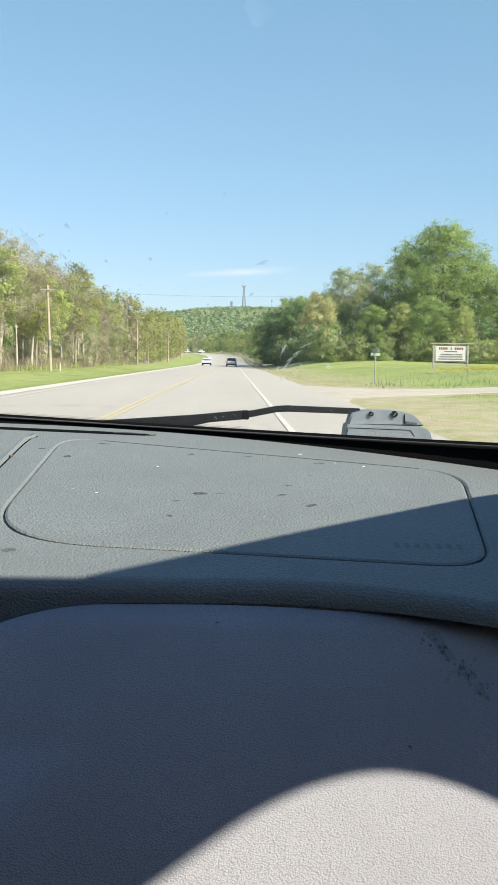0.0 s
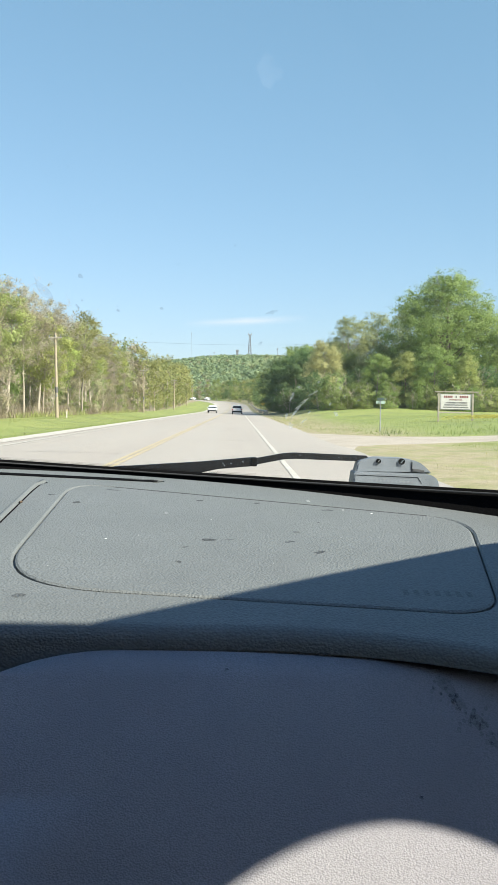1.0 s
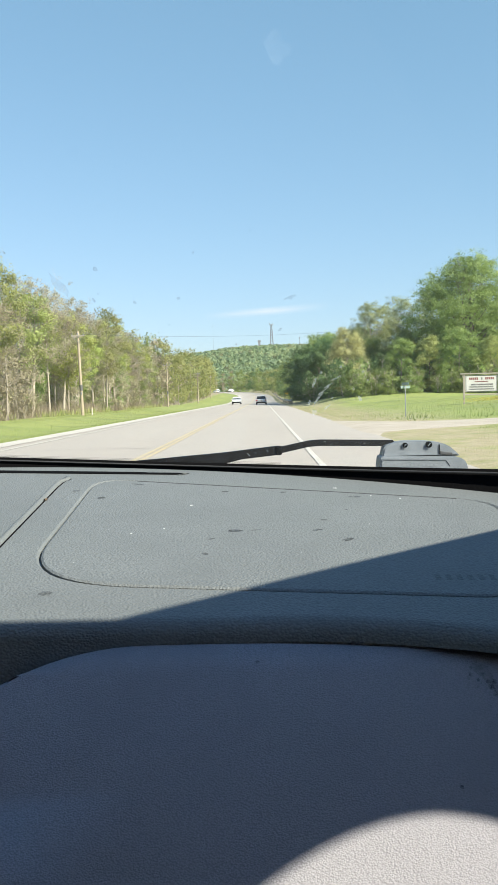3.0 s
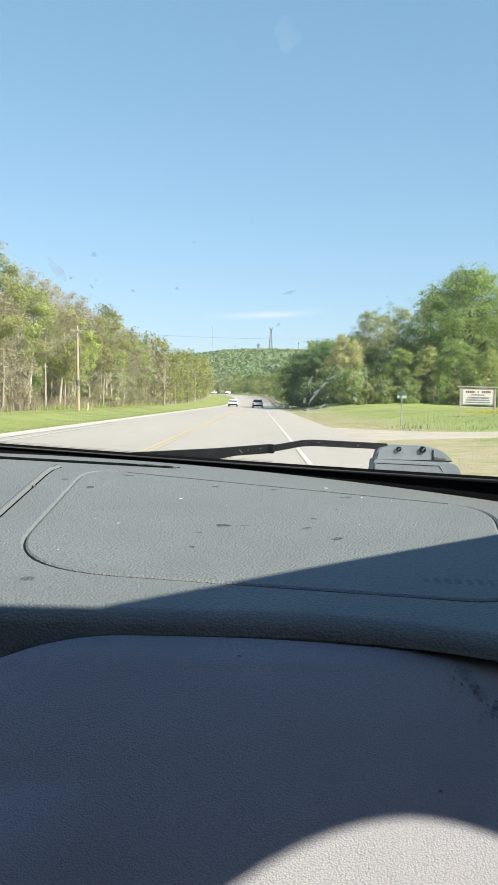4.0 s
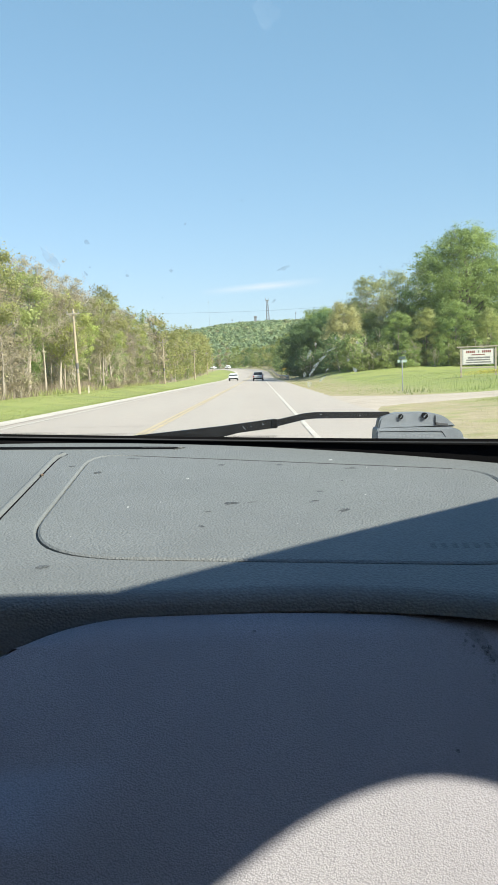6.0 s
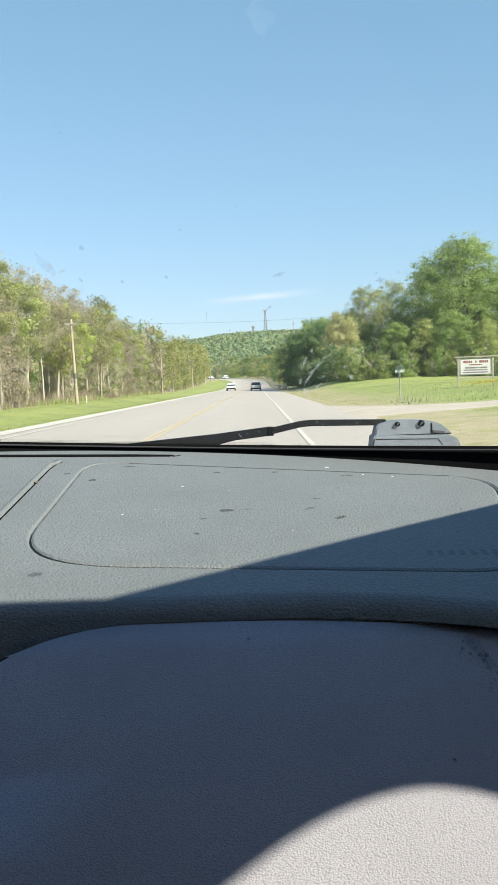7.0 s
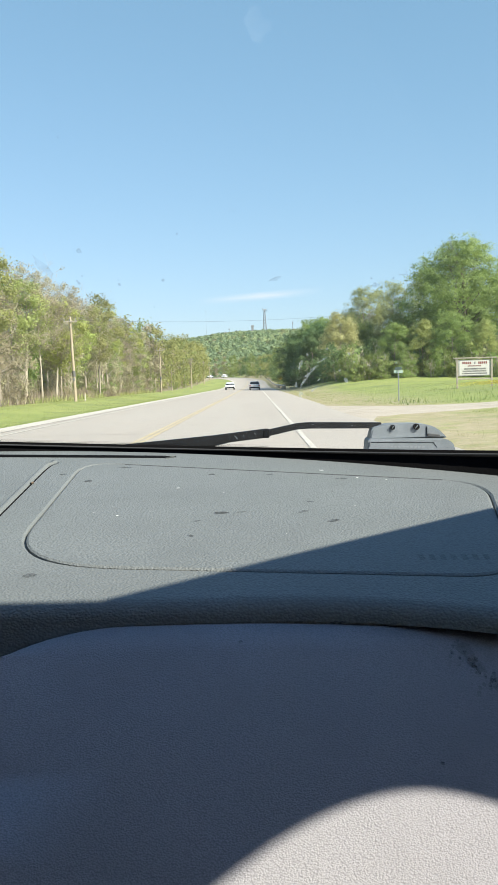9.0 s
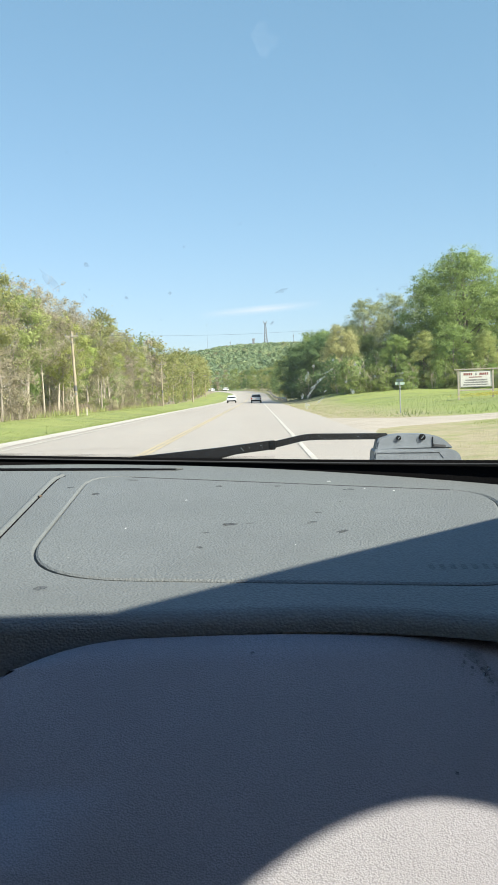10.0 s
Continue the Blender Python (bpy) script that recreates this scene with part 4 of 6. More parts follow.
build_grass("meadow_grass", "tall green grass beside the lane", 70000, (6.0, 24, 18, 44), 0.12, 0.012, GRASS, 1, lambda x, y: off_lane(x, y) and x > 7.4 + 2.2 * noise.noise((y * 0.25, 0, 0)) and noise.noise((x * 0.8, y * 0.5, 11.0)) > -0.12)
build_grass("verge_grass", "dry straw-coloured grass on the road verge", 9000, (3.6, 6.6, 9, 110), 0.08, 0.03, DRY_GRASS, 2, lambda x, y: off_lane(x, y) and y > 42)
build_grass("verge_grass", "dry grass mixed into the meadow beside the lane", 24000, (4.2, 16, 18, 43), 0.075, 0.009, DRY_GRASS, 7, lambda x, y: off_lane(x, y) and noise.noise((x * 0.3, y * 0.22, 5.0)) > -0.05 - 0.12 * (9 - x))
build_grass("lawn_grass", "green lawn grass beyond the lane", 34000, (4.2, 42, 50, 134), 0.13, 0.032, GRASS, 3, off_lane)
build_grass("verge_grass", "green grass on the far road verge", 22000, (-19, -8.6, 18, 130), 0.11, 0.035, GRASS, 4, lambda x, y: True)
build_grass("verge_grass", "dry grass at the foot of the far woods", 9000, (-19.5, -10.5, 18, 130), 0.12, 0.03, DRY_GRASS, 14, lambda x, y: noise.noise((x * 0.35, y * 0.12, 3.0)) > 0.12 + 0.09 * (x + 15))
build_grass("weeds", "dark green weed tufts along the lane's far edge", 5200, (5.2, 34, 48, 66), 0.42, 0.035, LEAF_GREEN, 15, lambda x, y: off_lane(x, y) and noise.noise((x * 0.55, y * 0.45, 9.0)) > 0.16 + 0.035 * (y - 52))


build_grass("brush", "tangled brown brush along the wood's edge", 17000, (-24, -18.2, 28, 180), 1.7, 0.035, TWIG, 21, lambda x, y: noise.noise((x * 0.2, y * 0.15, 1.0)) > -0.25)
build_grass("brush", "low green weeds along the wood's edge", 15000, (-23, -18.0, 28, 180), 0.75, 0.07, LEAF_SPRING, 22, lambda x, y: noise.noise((x * 0.2, y * 0.12, 7.0)) > -0.05)
build_grass("brush", "green undergrowth below the lawn's trees", 14000, (10, 50, 118, 146), 1.5, 0.10, LEAF_GREEN, 23, lambda x, y: y > 142 - 0.55 * x + 1.5 * noise.noise((x * 0.3, 0.0, 3.0)))


def build_flowers():
    rng = np.random.default_rng(12)
    out = []
    for cx, cy, sx, sy, n in ((6.5, 26.0, 1.5, 2.4, 900), (9.4, 31, 3.2, 2.6, 260), (15.5, 34, 4.5, 3.5, 260), (16.9, 70.4, 3.0, 1.3, 620), (8, 25, 3, 4, 300)):
        for k in range(n * 8):
            x, y = cx + sx * rng.normal(0, 0.5), cy + sy * rng.normal(0, 0.5)
            if not off_lane(x, y) or x < 4.6:
                continue
            z = land(x, y) + rng.uniform(0.18, 0.42)
            s = rng.uniform(0.008, 0.017) * (1.9 if cy > 60 else 1.0)
            a = rng.uniform(0, 6.3)
            u, w = np.array([math.cos(a), math.sin(a), rng.normal(0, 0.4)]) * s, np.array([-math.sin(a), math.cos(a), rng.normal(0, 0.4)]) * s
            c = np.array([x, y, z])
            out.append((c - u, c - w, c + u, c + w))
    tagged(mesh_part("wild_flowers", quads_mesh("wild_flowers", np.array(out)), FLOWER), "yellow wild flowers among the grass", "flowers", kind="stuff")


build_flowers()


# ---- roadside things ----
def utility_pole(x, y, tall, lean, label):
    ob = thing("utility_pole", label, "utility pole", "poles along the road", at=pose(x, y, land(x, y) - 0.1, 0, lean, 0))
    bm = bmesh.new()
    tube(bm, (0, 0, 0), (0, 0, tall), 0.15, 0.10, 12)
    part("pole", bm, POLE_WOOD, ob)
    part("crossarm", boxed((1.2, 0.10, 0.12), (0, -0.13, tall - 0.45), bevel=0.01), GREY_WOOD, ob)
    for k in (-0.5, 0.0, 0.5):
        bm = bmesh.new()
        tube(bm, (k, -0.13, tall - 0.39), (k, -0.13, tall - 0.20), 0.05, 0.03, 8)
        part("insulator", bm, CLIP_GREY, ob)
    return ob


def marker_stake(x, y):
    ob = thing("marker_stake", "short pale marker stake in the grass beside a pole", "stake", at=pose(x, y, land(x, y), 0, 2, 15))
    part("stake", boxed((0.10, 0.04, 0.75), (0, 0, 0.30), bevel=0.006), PALE_CONCRETE, ob)
    part("cap", boxed((0.11, 0.05, 0.14), (0, 0, 0.70), bevel=0.006), MARK_YELLOW, ob, "faded orange top")


LEFT_X = -16.2
marker_stake(LEFT_X + 0.75, 89.5)
POLES = [(LEFT_X, 20, 7.7), (LEFT_X, 89, 7.7), (LEFT_X, 158, 7.7), (LEFT_X, 226, 7.9), (LEFT_X - 1, 296, 7.8), (LEFT_X + bend(360), 362, 7.8), (LEFT_X + bend(428) + 3, 428, 7.8)]
for i, (x, y, h) in enumerate(POLES):
    pole = utility_pole(x, y, h, (-1.0, -1.6, -0.5, 0.6, 0, 0.5, 0)[i], "tall weathered wooden utility pole on the grass verge")
    if i < 3:
        bm = bmesh.new()
        part("band", tube(bm, (0, 0, 2.35), (0, 0, 2.85), 0.152, 0.150, 12), TAR, pole, "dark tarred band")
        part("plate", boxed((0.14, 0.02, 0.22), (0.03, -0.15, 2.1), bevel=0.004), STEEL, pole, "small metal plate")
        for k in (-1, 1):
            bm = bmesh.new()
            part("brace", tube(bm, (0.45 * k, -0.11, h - 0.48), (0.0, -0.12, h - 1.05), 0.018, 0.018, 6), STEEL, pole)
utility_pole(15.6, 48, 8.2, 0.8, "wooden utility pole beside the gravel lane")


def cable(a, b, sag, r=0.007, label="thin black overhead cable between utility poles"):
    bm = bmesh.new()
    a, b = Vector(a), Vector(b)
    last = None
    for k in range(13):
        t = k / 12
        p = a.lerp(b, t) - Vector((0, 0, sag * 4 * t * (1 - t)))
        if last is not None:
            tube(bm, last, p, r, r, 5)
        last = p
    ob = part("overhead_cable", bm, WIRE)
    tagged(ob, label, "cable", "overhead cables")


for (xa, ya, ha), (xb, yb, hb) in zip(POLES[:-1], POLES[1:]):
    for k in (-0.75, 0.75):
        cable((xa + k, ya - 0.13, land(xa, ya) + ha - 0.3), (xb + k, yb - 0.13, land(xb, yb) + hb - 0.3), 0.7)
cable((LEFT_X, 89, land(LEFT_X, 89) + 7.3), (20.5, 112, 9.6), 0.8, label="overhead cable crossing the road")


def guy_wire():
    ob = thing("guy_wire", "slanting pole stay wire with a yellow guard", "stay wire")
    bm = bmesh.new()
    a, b = Vector((15.6, 48, land(15.6, 48) + 6.8)), Vector((15.0, 56.5, land(15, 56.5) - 0.05))
    part("wire", tube(bm, b, a, 0.008, 0.008, 6), STEEL, ob)
    bm = bmesh.new()
    part("guard", tube(bm, b, b.lerp(a, 0.3), 0.03, 0.03, 8), MARK_YELLOW, ob, "yellow plastic guard sleeve")


guy_wire()


def sign_board():
    x, y = 15.2, 72
    z = land(x, y)
    ob = thing("sign_board", "white lettered sign board in a grey timber frame on the lawn", "sign", at=pose(x, y, z, 0, 0, -6))
    for k in (-1.17, 1.17):
        part("post", boxed((0.12, 0.12, 2.05), (k, 0, 0.98), bevel=0.01), GREY_WOOD, ob)
    part("top_rail", boxed((3.0, 0.22, 0.08), (0.05, 0, 2.04), bevel=0.01), GREY_WOOD, ob)
    part("lower_rail", boxed((2.22, 0.08, 0.09), (0, 0, 0.60), bevel=0.01), GREY_WOOD, ob)
    board = part("board", boxed((2.16, 0.05, 1.12), (0, 0, 1.36), bevel=0.006), SIGN_WHITE, ob, "white painted board")
    # lettering too small to read: bars of its size
    for w, h, dx, dz, m_ in ((0.62, 0.16, -0.52, 0.34, SIGN_RED), (0.10, 0.16, 0.03, 0.34, SIGN_GREY), (0.62, 0.16, 0.56, 0.34, SIGN_RED), (0.9, 0.07, 0.0, 0.13, SIGN_RED), (1.5, 0.10, 0.05, -0.07, SIGN_GREY), (1.62, 0.09, 0.0, -0.23, SIGN_GREY), (1.72, 0.08, 0.0, -0.39, SIGN_GREY)):
        n = max(2, round(w / (h * 0.75)))
        for i in range(n):
            part("lettering", boxed((w / n * 0.72, 0.008, h), (dx - w / 2 + (i + 0.5) * w / n, -0.029, 1.36 + dz)), m_, board)
    for sx, sz, w, h in ((0, 0.53, 2.0, 0.03), (0, -0.53, 2.0, 0.03), (-1.03, 0, 0.03, 1.06), (1.03, 0, 0.03, 1.06)):
        part("border", boxed((w, 0.006, h), (sx, -0.028, 1.36 + sz)), SIGN_GREY, board)


sign_board()


def street_sign():
    x, y = 7.4, 57
    ob = thing("street_sign", "small pale street name signs on a thin steel post", "sign", at=pose(x, y, land(x, y), 0, 0, 0))
    bm = bmesh.new()
    part("post", tube(bm, (0, 0, -0.1), (0, 0, 1.62), 0.03, 0.03, 8), STEEL, ob)
    for dz, turn, w in ((1.52, 15, 0.52), (1.69, -62, 0.56)):
        part("name_plate", boxed((w, 0.015, 0.14), (0, 0, dz), (0, 0, turn), 0.004), SIGN_GREEN, ob, "faded green sign blade")


street_sign()


def warning_sign():
    x, y = 6.1, 216
    ob = thing("warning_sign", "yellow diamond warning sign on a steel post", "road sign", at=pose(x, y, land(x, y), 0, 0, 0))
    part("post", boxed((0.06, 0.04, 2.3), (0, 0, 1.1)), STEEL, ob)
    plate_ = part("plate", boxed((0.85, 0.02, 0.85), (0, -0.03, 2.1), (0, 45, 0), 0.005), SIGN_YELLOW, ob, "yellow diamond plate")
    part("arrow", boxed((0.10, 0.008, 0.48), (0, -0.045, 2.1), (0, 12, 0)), SIGN_GREY, plate_, "black curve arrow")


warning_sign()


def mailbox():
    x, y = 4.7, 4.6
    ob = thing("mailbox", "black mailbox on a braced wooden post", "mailbox", at=pose(x, y, land(x, y), 0, 0, 0))
    part("post", boxed((0.1, 0.1, 1.12), (0.12, 0, 0.51), bevel=0.008), GREY_WOOD, ob)
    part("brace", boxed((0.06, 0.06, 0.5), (-0.02, 0, 0.78), (0, -42, 0), 0.005), GREY_WOOD, ob)
    part("arm", boxed((0.55, 0.1, 0.05), (-0.05, 0, 1.09), bevel=0.005), GREY_WOOD, ob)
    outline = rounded([(-0.09, 0), (0.09, 0), (0.09, 0.22), (-0.09, 0.22)], [0.005, 0.005, 0.085, 0.085], 6)
    body = part("body", prism(outline, lambda a, b: (-0.30, a, 1.115 + b), (0.5, 0, 0)), BLACK, ob)
    part("door", prism(shrink(outline, -0.006), lambda a, b: (-0.315, a, 1.115 + b), (0.015, 0, 0)), BLACK, body)


mailbox()


def old_post(x, y, tall):
    ob = thing("fence_post", "short grey weathered wooden post in the grass", "post", at=pose(x, y, land(x, y), 0, 3, 20))
    part("post", boxed((0.16, 0.16, tall), (0, 0, tall / 2 - 0.1), bevel=0.02), GREY_WOOD, ob)
    part("rail", boxed((0.7, 0.06, 0.1), (0.1, 0, tall - 0.18), (0, -8, 0), 0.008), GREY_WOOD, ob)


old_post(7.9, 25.8, 0.95)


# ---- masts on the hill ----
def lattice_tower(x, y, tall, base, top, label, headed):
    z = hill_height(x, y) + 3
    ob = thing("lattice_tower", label, "tower", at=pose(x, y, z, 0, 0, 10))
    n = 9
    for sx, sy in ((-1, -1), (1, -1), (1, 1), (-1, 1)):
        bm = bmesh.new()
        part("leg", tube(bm, (sx * base / 2, sy * base / 2, 0), (sx * top / 2, sy * top / 2, tall), 0.4, 0.3, 6), TOWER_STEEL, ob)
    for face in range(4):
        a = math.pi / 2 * face
        for k in range(n):
            t0, t1 = k / n, (k + 1) / n
            w0, w1 = base + (top - base) * t0, base + (top - base) * t1
            for s in (-1, 1):
                p, q = Vector((s * w0 / 2, -w0 / 2, tall * t0)), Vector((-s * w1 / 2, -w1 / 2, tall * t1))
                r = Matrix.Rotation(a, 3, "Z")
                bm = bmesh.new()
                part("brace", tube(bm, r @ p, r @ q, 0.22, 0.22, 4), TOWER_STEEL, ob)
    if headed:
        part("platform", boxed((top * 3.4, top * 1.6, 1.4), (0, 0, tall + 0.5), bevel=0.2), TOWER_STEEL, ob)
        for s in (-1, 1):
            part("antenna", boxed((0.9, 0.9, 4.2), (s * top * 1.5, 0, tall + 2.4), bevel=0.2), TOWER_STEEL, ob)


def mast(x, y, tall, r, label):
    z = hill_height(x, y) + 3
    ob = thing("radio_mast", label, "mast", at=pose(x, y, z))
    bm = bmesh.new()
    part("pole", tube(bm, (0, 0, 0), (0, 0, tall), r, r * 0.6, 6), TOWER_STEEL, ob)
    part("antenna", boxed((r * 5, r * 2, 3), (0, 0, tall - 3), bevel=0.1), TOWER_STEEL, ob)


lattice_tower(22, 1720, 52, 7.5, 2.2, "tall grey steel lattice tower on the hilltop", True)
mast(-96, 1720, 66, 0.22, "thin tall radio mast on the hilltop")
mast(-50, 1720, 22, 0.4, "short radio mast on the hilltop")
mast(78, 1720, 28, 0.5, "short radio mast on the hilltop")


def lookout():
    x, y = -3, 1715
    ob = thing("lookout_tower", "dark square lookout tower on the hilltop", "tower", at=pose(x, y, hill_height(x, y) + 3))
    part("shaft", boxed((4.6, 4.6, 20), (0, 0, 10), bevel=0.2), TOWER_STEEL, ob)
    part("cab", boxed((6.2, 6.2, 3.2), (0, 0, 20.5), bevel=0.3), TOWER_STEEL, ob)


lookout()


def guardrail():
    """A steel beam on short posts along the far bend."""
    ob = thing("guardrail", "weathered steel guardrail on short posts beside the road", "guardrail")
    ys = [150 + 4 * k for k in range(46)]
    side_at = lambda y: 4.75 + bend(y)
    profile = ((0.0, 0.50), (-0.06, 0.545), (0.0, 0.60), (0.0, 0.66), (-0.06, 0.715), (0.0, 0.76))
    verts = [(side_at(y) + dx, y, land(side_at(y), y) + dz) for y in ys for dx, dz in profile]
    faces = [(6 * j + i, 6 * j + i + 1, 6 * j + i + 7, 6 * j + i + 6) for j in range(len(ys) - 1) for i in range(5)]
    beam = mesh_part("beam", raw_mesh("beam", verts, faces, True), RAIL_STEEL, ob)
    beam.modifiers.new("thickness", "SOLIDIFY").thickness = 0.006
    post = boxed((0.12, 0.12, 0.95), (0.10, 0, 0.28), bevel=0.01)
    first = part("post", post, GREY_WOOD, ob)
    first.location = (side_at(ys[0]), ys[0], land(side_at(ys[0]), ys[0]))
    for y in ys[1:]:
        extra = new("post", first.data)
        extra.parent = ob
        extra.location = (side_at(y), y, land(side_at(y), y))


guardrail()


# ---- other vehicles ----
def vehicle(name, label, x, y, heading, paint, long, wide, tall, rear):
    """A car: lower body, glasshouse, lamps, bumpers, wheels. It faces along its own y axis."""
    ob = thing(name, label, "car", at=pose(x, y, rise(y) + 0.005, 0, 0, heading))
    L, W, Hh = long / 2, wide / 2, tall
    side = rounded([(-L, 0.28), (L, 0.28), (L, 0.66), (L * 0.86, 0.84), (L * 0.35, 0.94), (-L * 0.9, 0.98), (-L, 0.86)], [0.06, 0.08, 0.12, 0.2, 0.2, 0.12, 0.08], 4)
    bm = prism(side, lambda a, b: (-W, a, b), (wide, 0, 0))
    bmesh.ops.bevel(bm, geom=[e for e in bm.edges if abs(e.verts[0].co.x - e.verts[1].co.x) < 1e-5], offset=0.05, segments=2, affect="EDGES")
    part("body", bm, paint, ob)
    house = [(-L * 0.92, 0.95), (L * 0.36, 0.93), (L * 0.05, Hh - 0.05), (-L * 0.2, Hh), (-L * 0.72, Hh - 0.04)]
    bm = bmesh.new()
    rings = []
    for s in (-1, 1):
        rings.append([bm.verts.new((s * (W - 0.05 - 0.17 * (b - 0.93) / (Hh - 0.93)), a, b)) for a, b in house])
    bm.faces.new(rings[0])
    bm.faces.new(rings[1][::-1])
    for i in range(5):
        bm.faces.new((rings[0][i], rings[0][(i + 1) % 5], rings[1][(i + 1) % 5], rings[1][i]))
    bmesh.ops.recalc_face_normals(bm, faces=bm.faces)
    bmesh.ops.bevel(bm, geom=bm.edges[:], offset=0.03, segments=2, affect="EDGES")
    part("cabin", bm, paint, ob)
    # glass a little proud of the cabin
    def pane(nm, pts):
        b2 = bmesh.new()
        f = b2.faces.new([b2.verts.new(p) for p in pts])
        r = bmesh.ops.extrude_face_region(b2, geom=[f])
        f.normal_update()
        bmesh.ops.translate(b2, verts=[v for v in r["geom"] if isinstance(v, bmesh.types.BMVert)], vec=f.normal * 0.012)
        bmesh.ops.recalc_face_normals(b2, faces=b2.faces)
        part(nm, b2, DARK_GLASS, ob)
    w1, w2 = W - 0.10, W - 0.24
    pane("rear_window", [(-w1, -L * 0.915, 1.0), (w1, -L * 0.915, 1.0), (w2, -L * 0.745, Hh - 0.10), (-w2, -L * 0.745, Hh - 0.10)])
    pane("windshield", [(w1, L * 0.335, 0.99), (-w1, L * 0.335, 0.99), (-w2, L * 0.07, Hh - 0.10), (w2, L * 0.07, Hh - 0.10)])
    for s in (-1, 1):
        for a0, a1 in ((-L * 0.74, -L * 0.32), (-L * 0.28, L * 0.16)):
            xa, xb = s * (W - 0.055), s * (W - 0.195)
            pts = [(xa, a0, 1.0), (xa, a1, 1.0), (xb, a1 - 0.1, Hh - 0.12), (xb, a0 + 0.1, Hh - 0.12)]
            pane("side_window", pts if s > 0 else pts[::-1])
        part("tail_lamp", boxed((0.22, 0.08, 0.2), (s * (W - 0.14), -L - 0.005, 0.78), bevel=0.02), LAMP_RED, ob, "red tail lamp")
        part("headlight", boxed((0.34, 0.1, 0.13), (s * (W - 0.22), L - 0.03, 0.66), bevel=0.02), LAMP_CLEAR, ob, "clear headlight")
        part("mirror", boxed((0.16, 0.1, 0.12), (s * (W + 0.07), L * 0.28, 1.0), bevel=0.03), paint, ob)
    part("rear_bumper", boxed((wide * 0.98, 0.14, 0.2), (0, -L - 0.03, 0.42), bevel=0.03), BLACK, ob)
    part("front_bumper", boxed((wide * 0.96, 0.14, 0.22), (0, L + 0.02, 0.4), bevel=0.03), BLACK, ob)
    plate_ = part("number_plate", boxed((0.31, 0.01, 0.16), (0, -L - 0.012, 0.72)), SIGN_WHITE, ob, "white number plate")
    part("lettering", boxed((0.24, 0.004, 0.07), (0, -L - 0.019, 0.72)), SIGN_GREY, plate_)
    for sx in (-1, 1):
        for yy in (-L * 0.62, L * 0.62):
            bm = bmesh.new()
            wheel = part("tyre", tube(bm, (sx * (W - 0.21), yy, 0.33), (sx * (W + 0.005), yy, 0.33), 0.33, 0.33, 20), RUBBER, ob)
            bm = bmesh.new()
            part("rim", tube(bm, (sx * (W - 0.05), yy, 0.33), (sx * (W + 0.015), yy, 0.33), 0.21, 0.20, 16), STEEL, wheel)
    return ob


vehicle("car", "pale grey car driving ahead in the lane", -0.15, 160, 0, plain("pale_grey_car_paint", (0.56, 0.565, 0.57), rough=0.3, metal=0.2, relief=0), 4.5, 1.80, 1.56, True)
vehicle("car", "silver oncoming car in the other lane", -5.1, 182, 180, SILVER, 4.6, 1.82, 1.48, False)
vehicle("car", "white far vehicle on the bend", -15.8, 444, 165, WHITE_PAINT, 4.8, 1.9, 1.7, False)
vehicle("car", "white far vehicle on the bend", -24.5, 470, 160, WHITE_PAINT, 4.8, 1.9, 1.7, False)


# ---- the car that the camera rides in ----
EYE = 1.22  # everything in the car is laid out from this height
car = thing("car_interior", "car seen from the passenger seat with a dusty grey dashboard", "car", at=pose(0, 13.4, 0))


def deck(x, y, up=0.0):
    """A place on the sloping top of the dashboard."""
    return (x, y, EYE - 0.231 + 0.14 * y + up)


def front_edge(x):
    return 1.10 - 0.42 * (x + 0.42) ** 2


def rear_edge(x):
    return 0.578 - 1.1 * max(0.0, x) ** 2


dashboard = new("dashboard")
dashboard.parent = car
tagged(dashboard, "grained grey vinyl dashboard with dust, scuffs and lint")

LID = rounded([(-0.207, 1.019), (0.247, 0.877), (0.200, 0.607), (-0.206, 0.661)], [0.05, 0.055, 0.045, 0.10], 10)


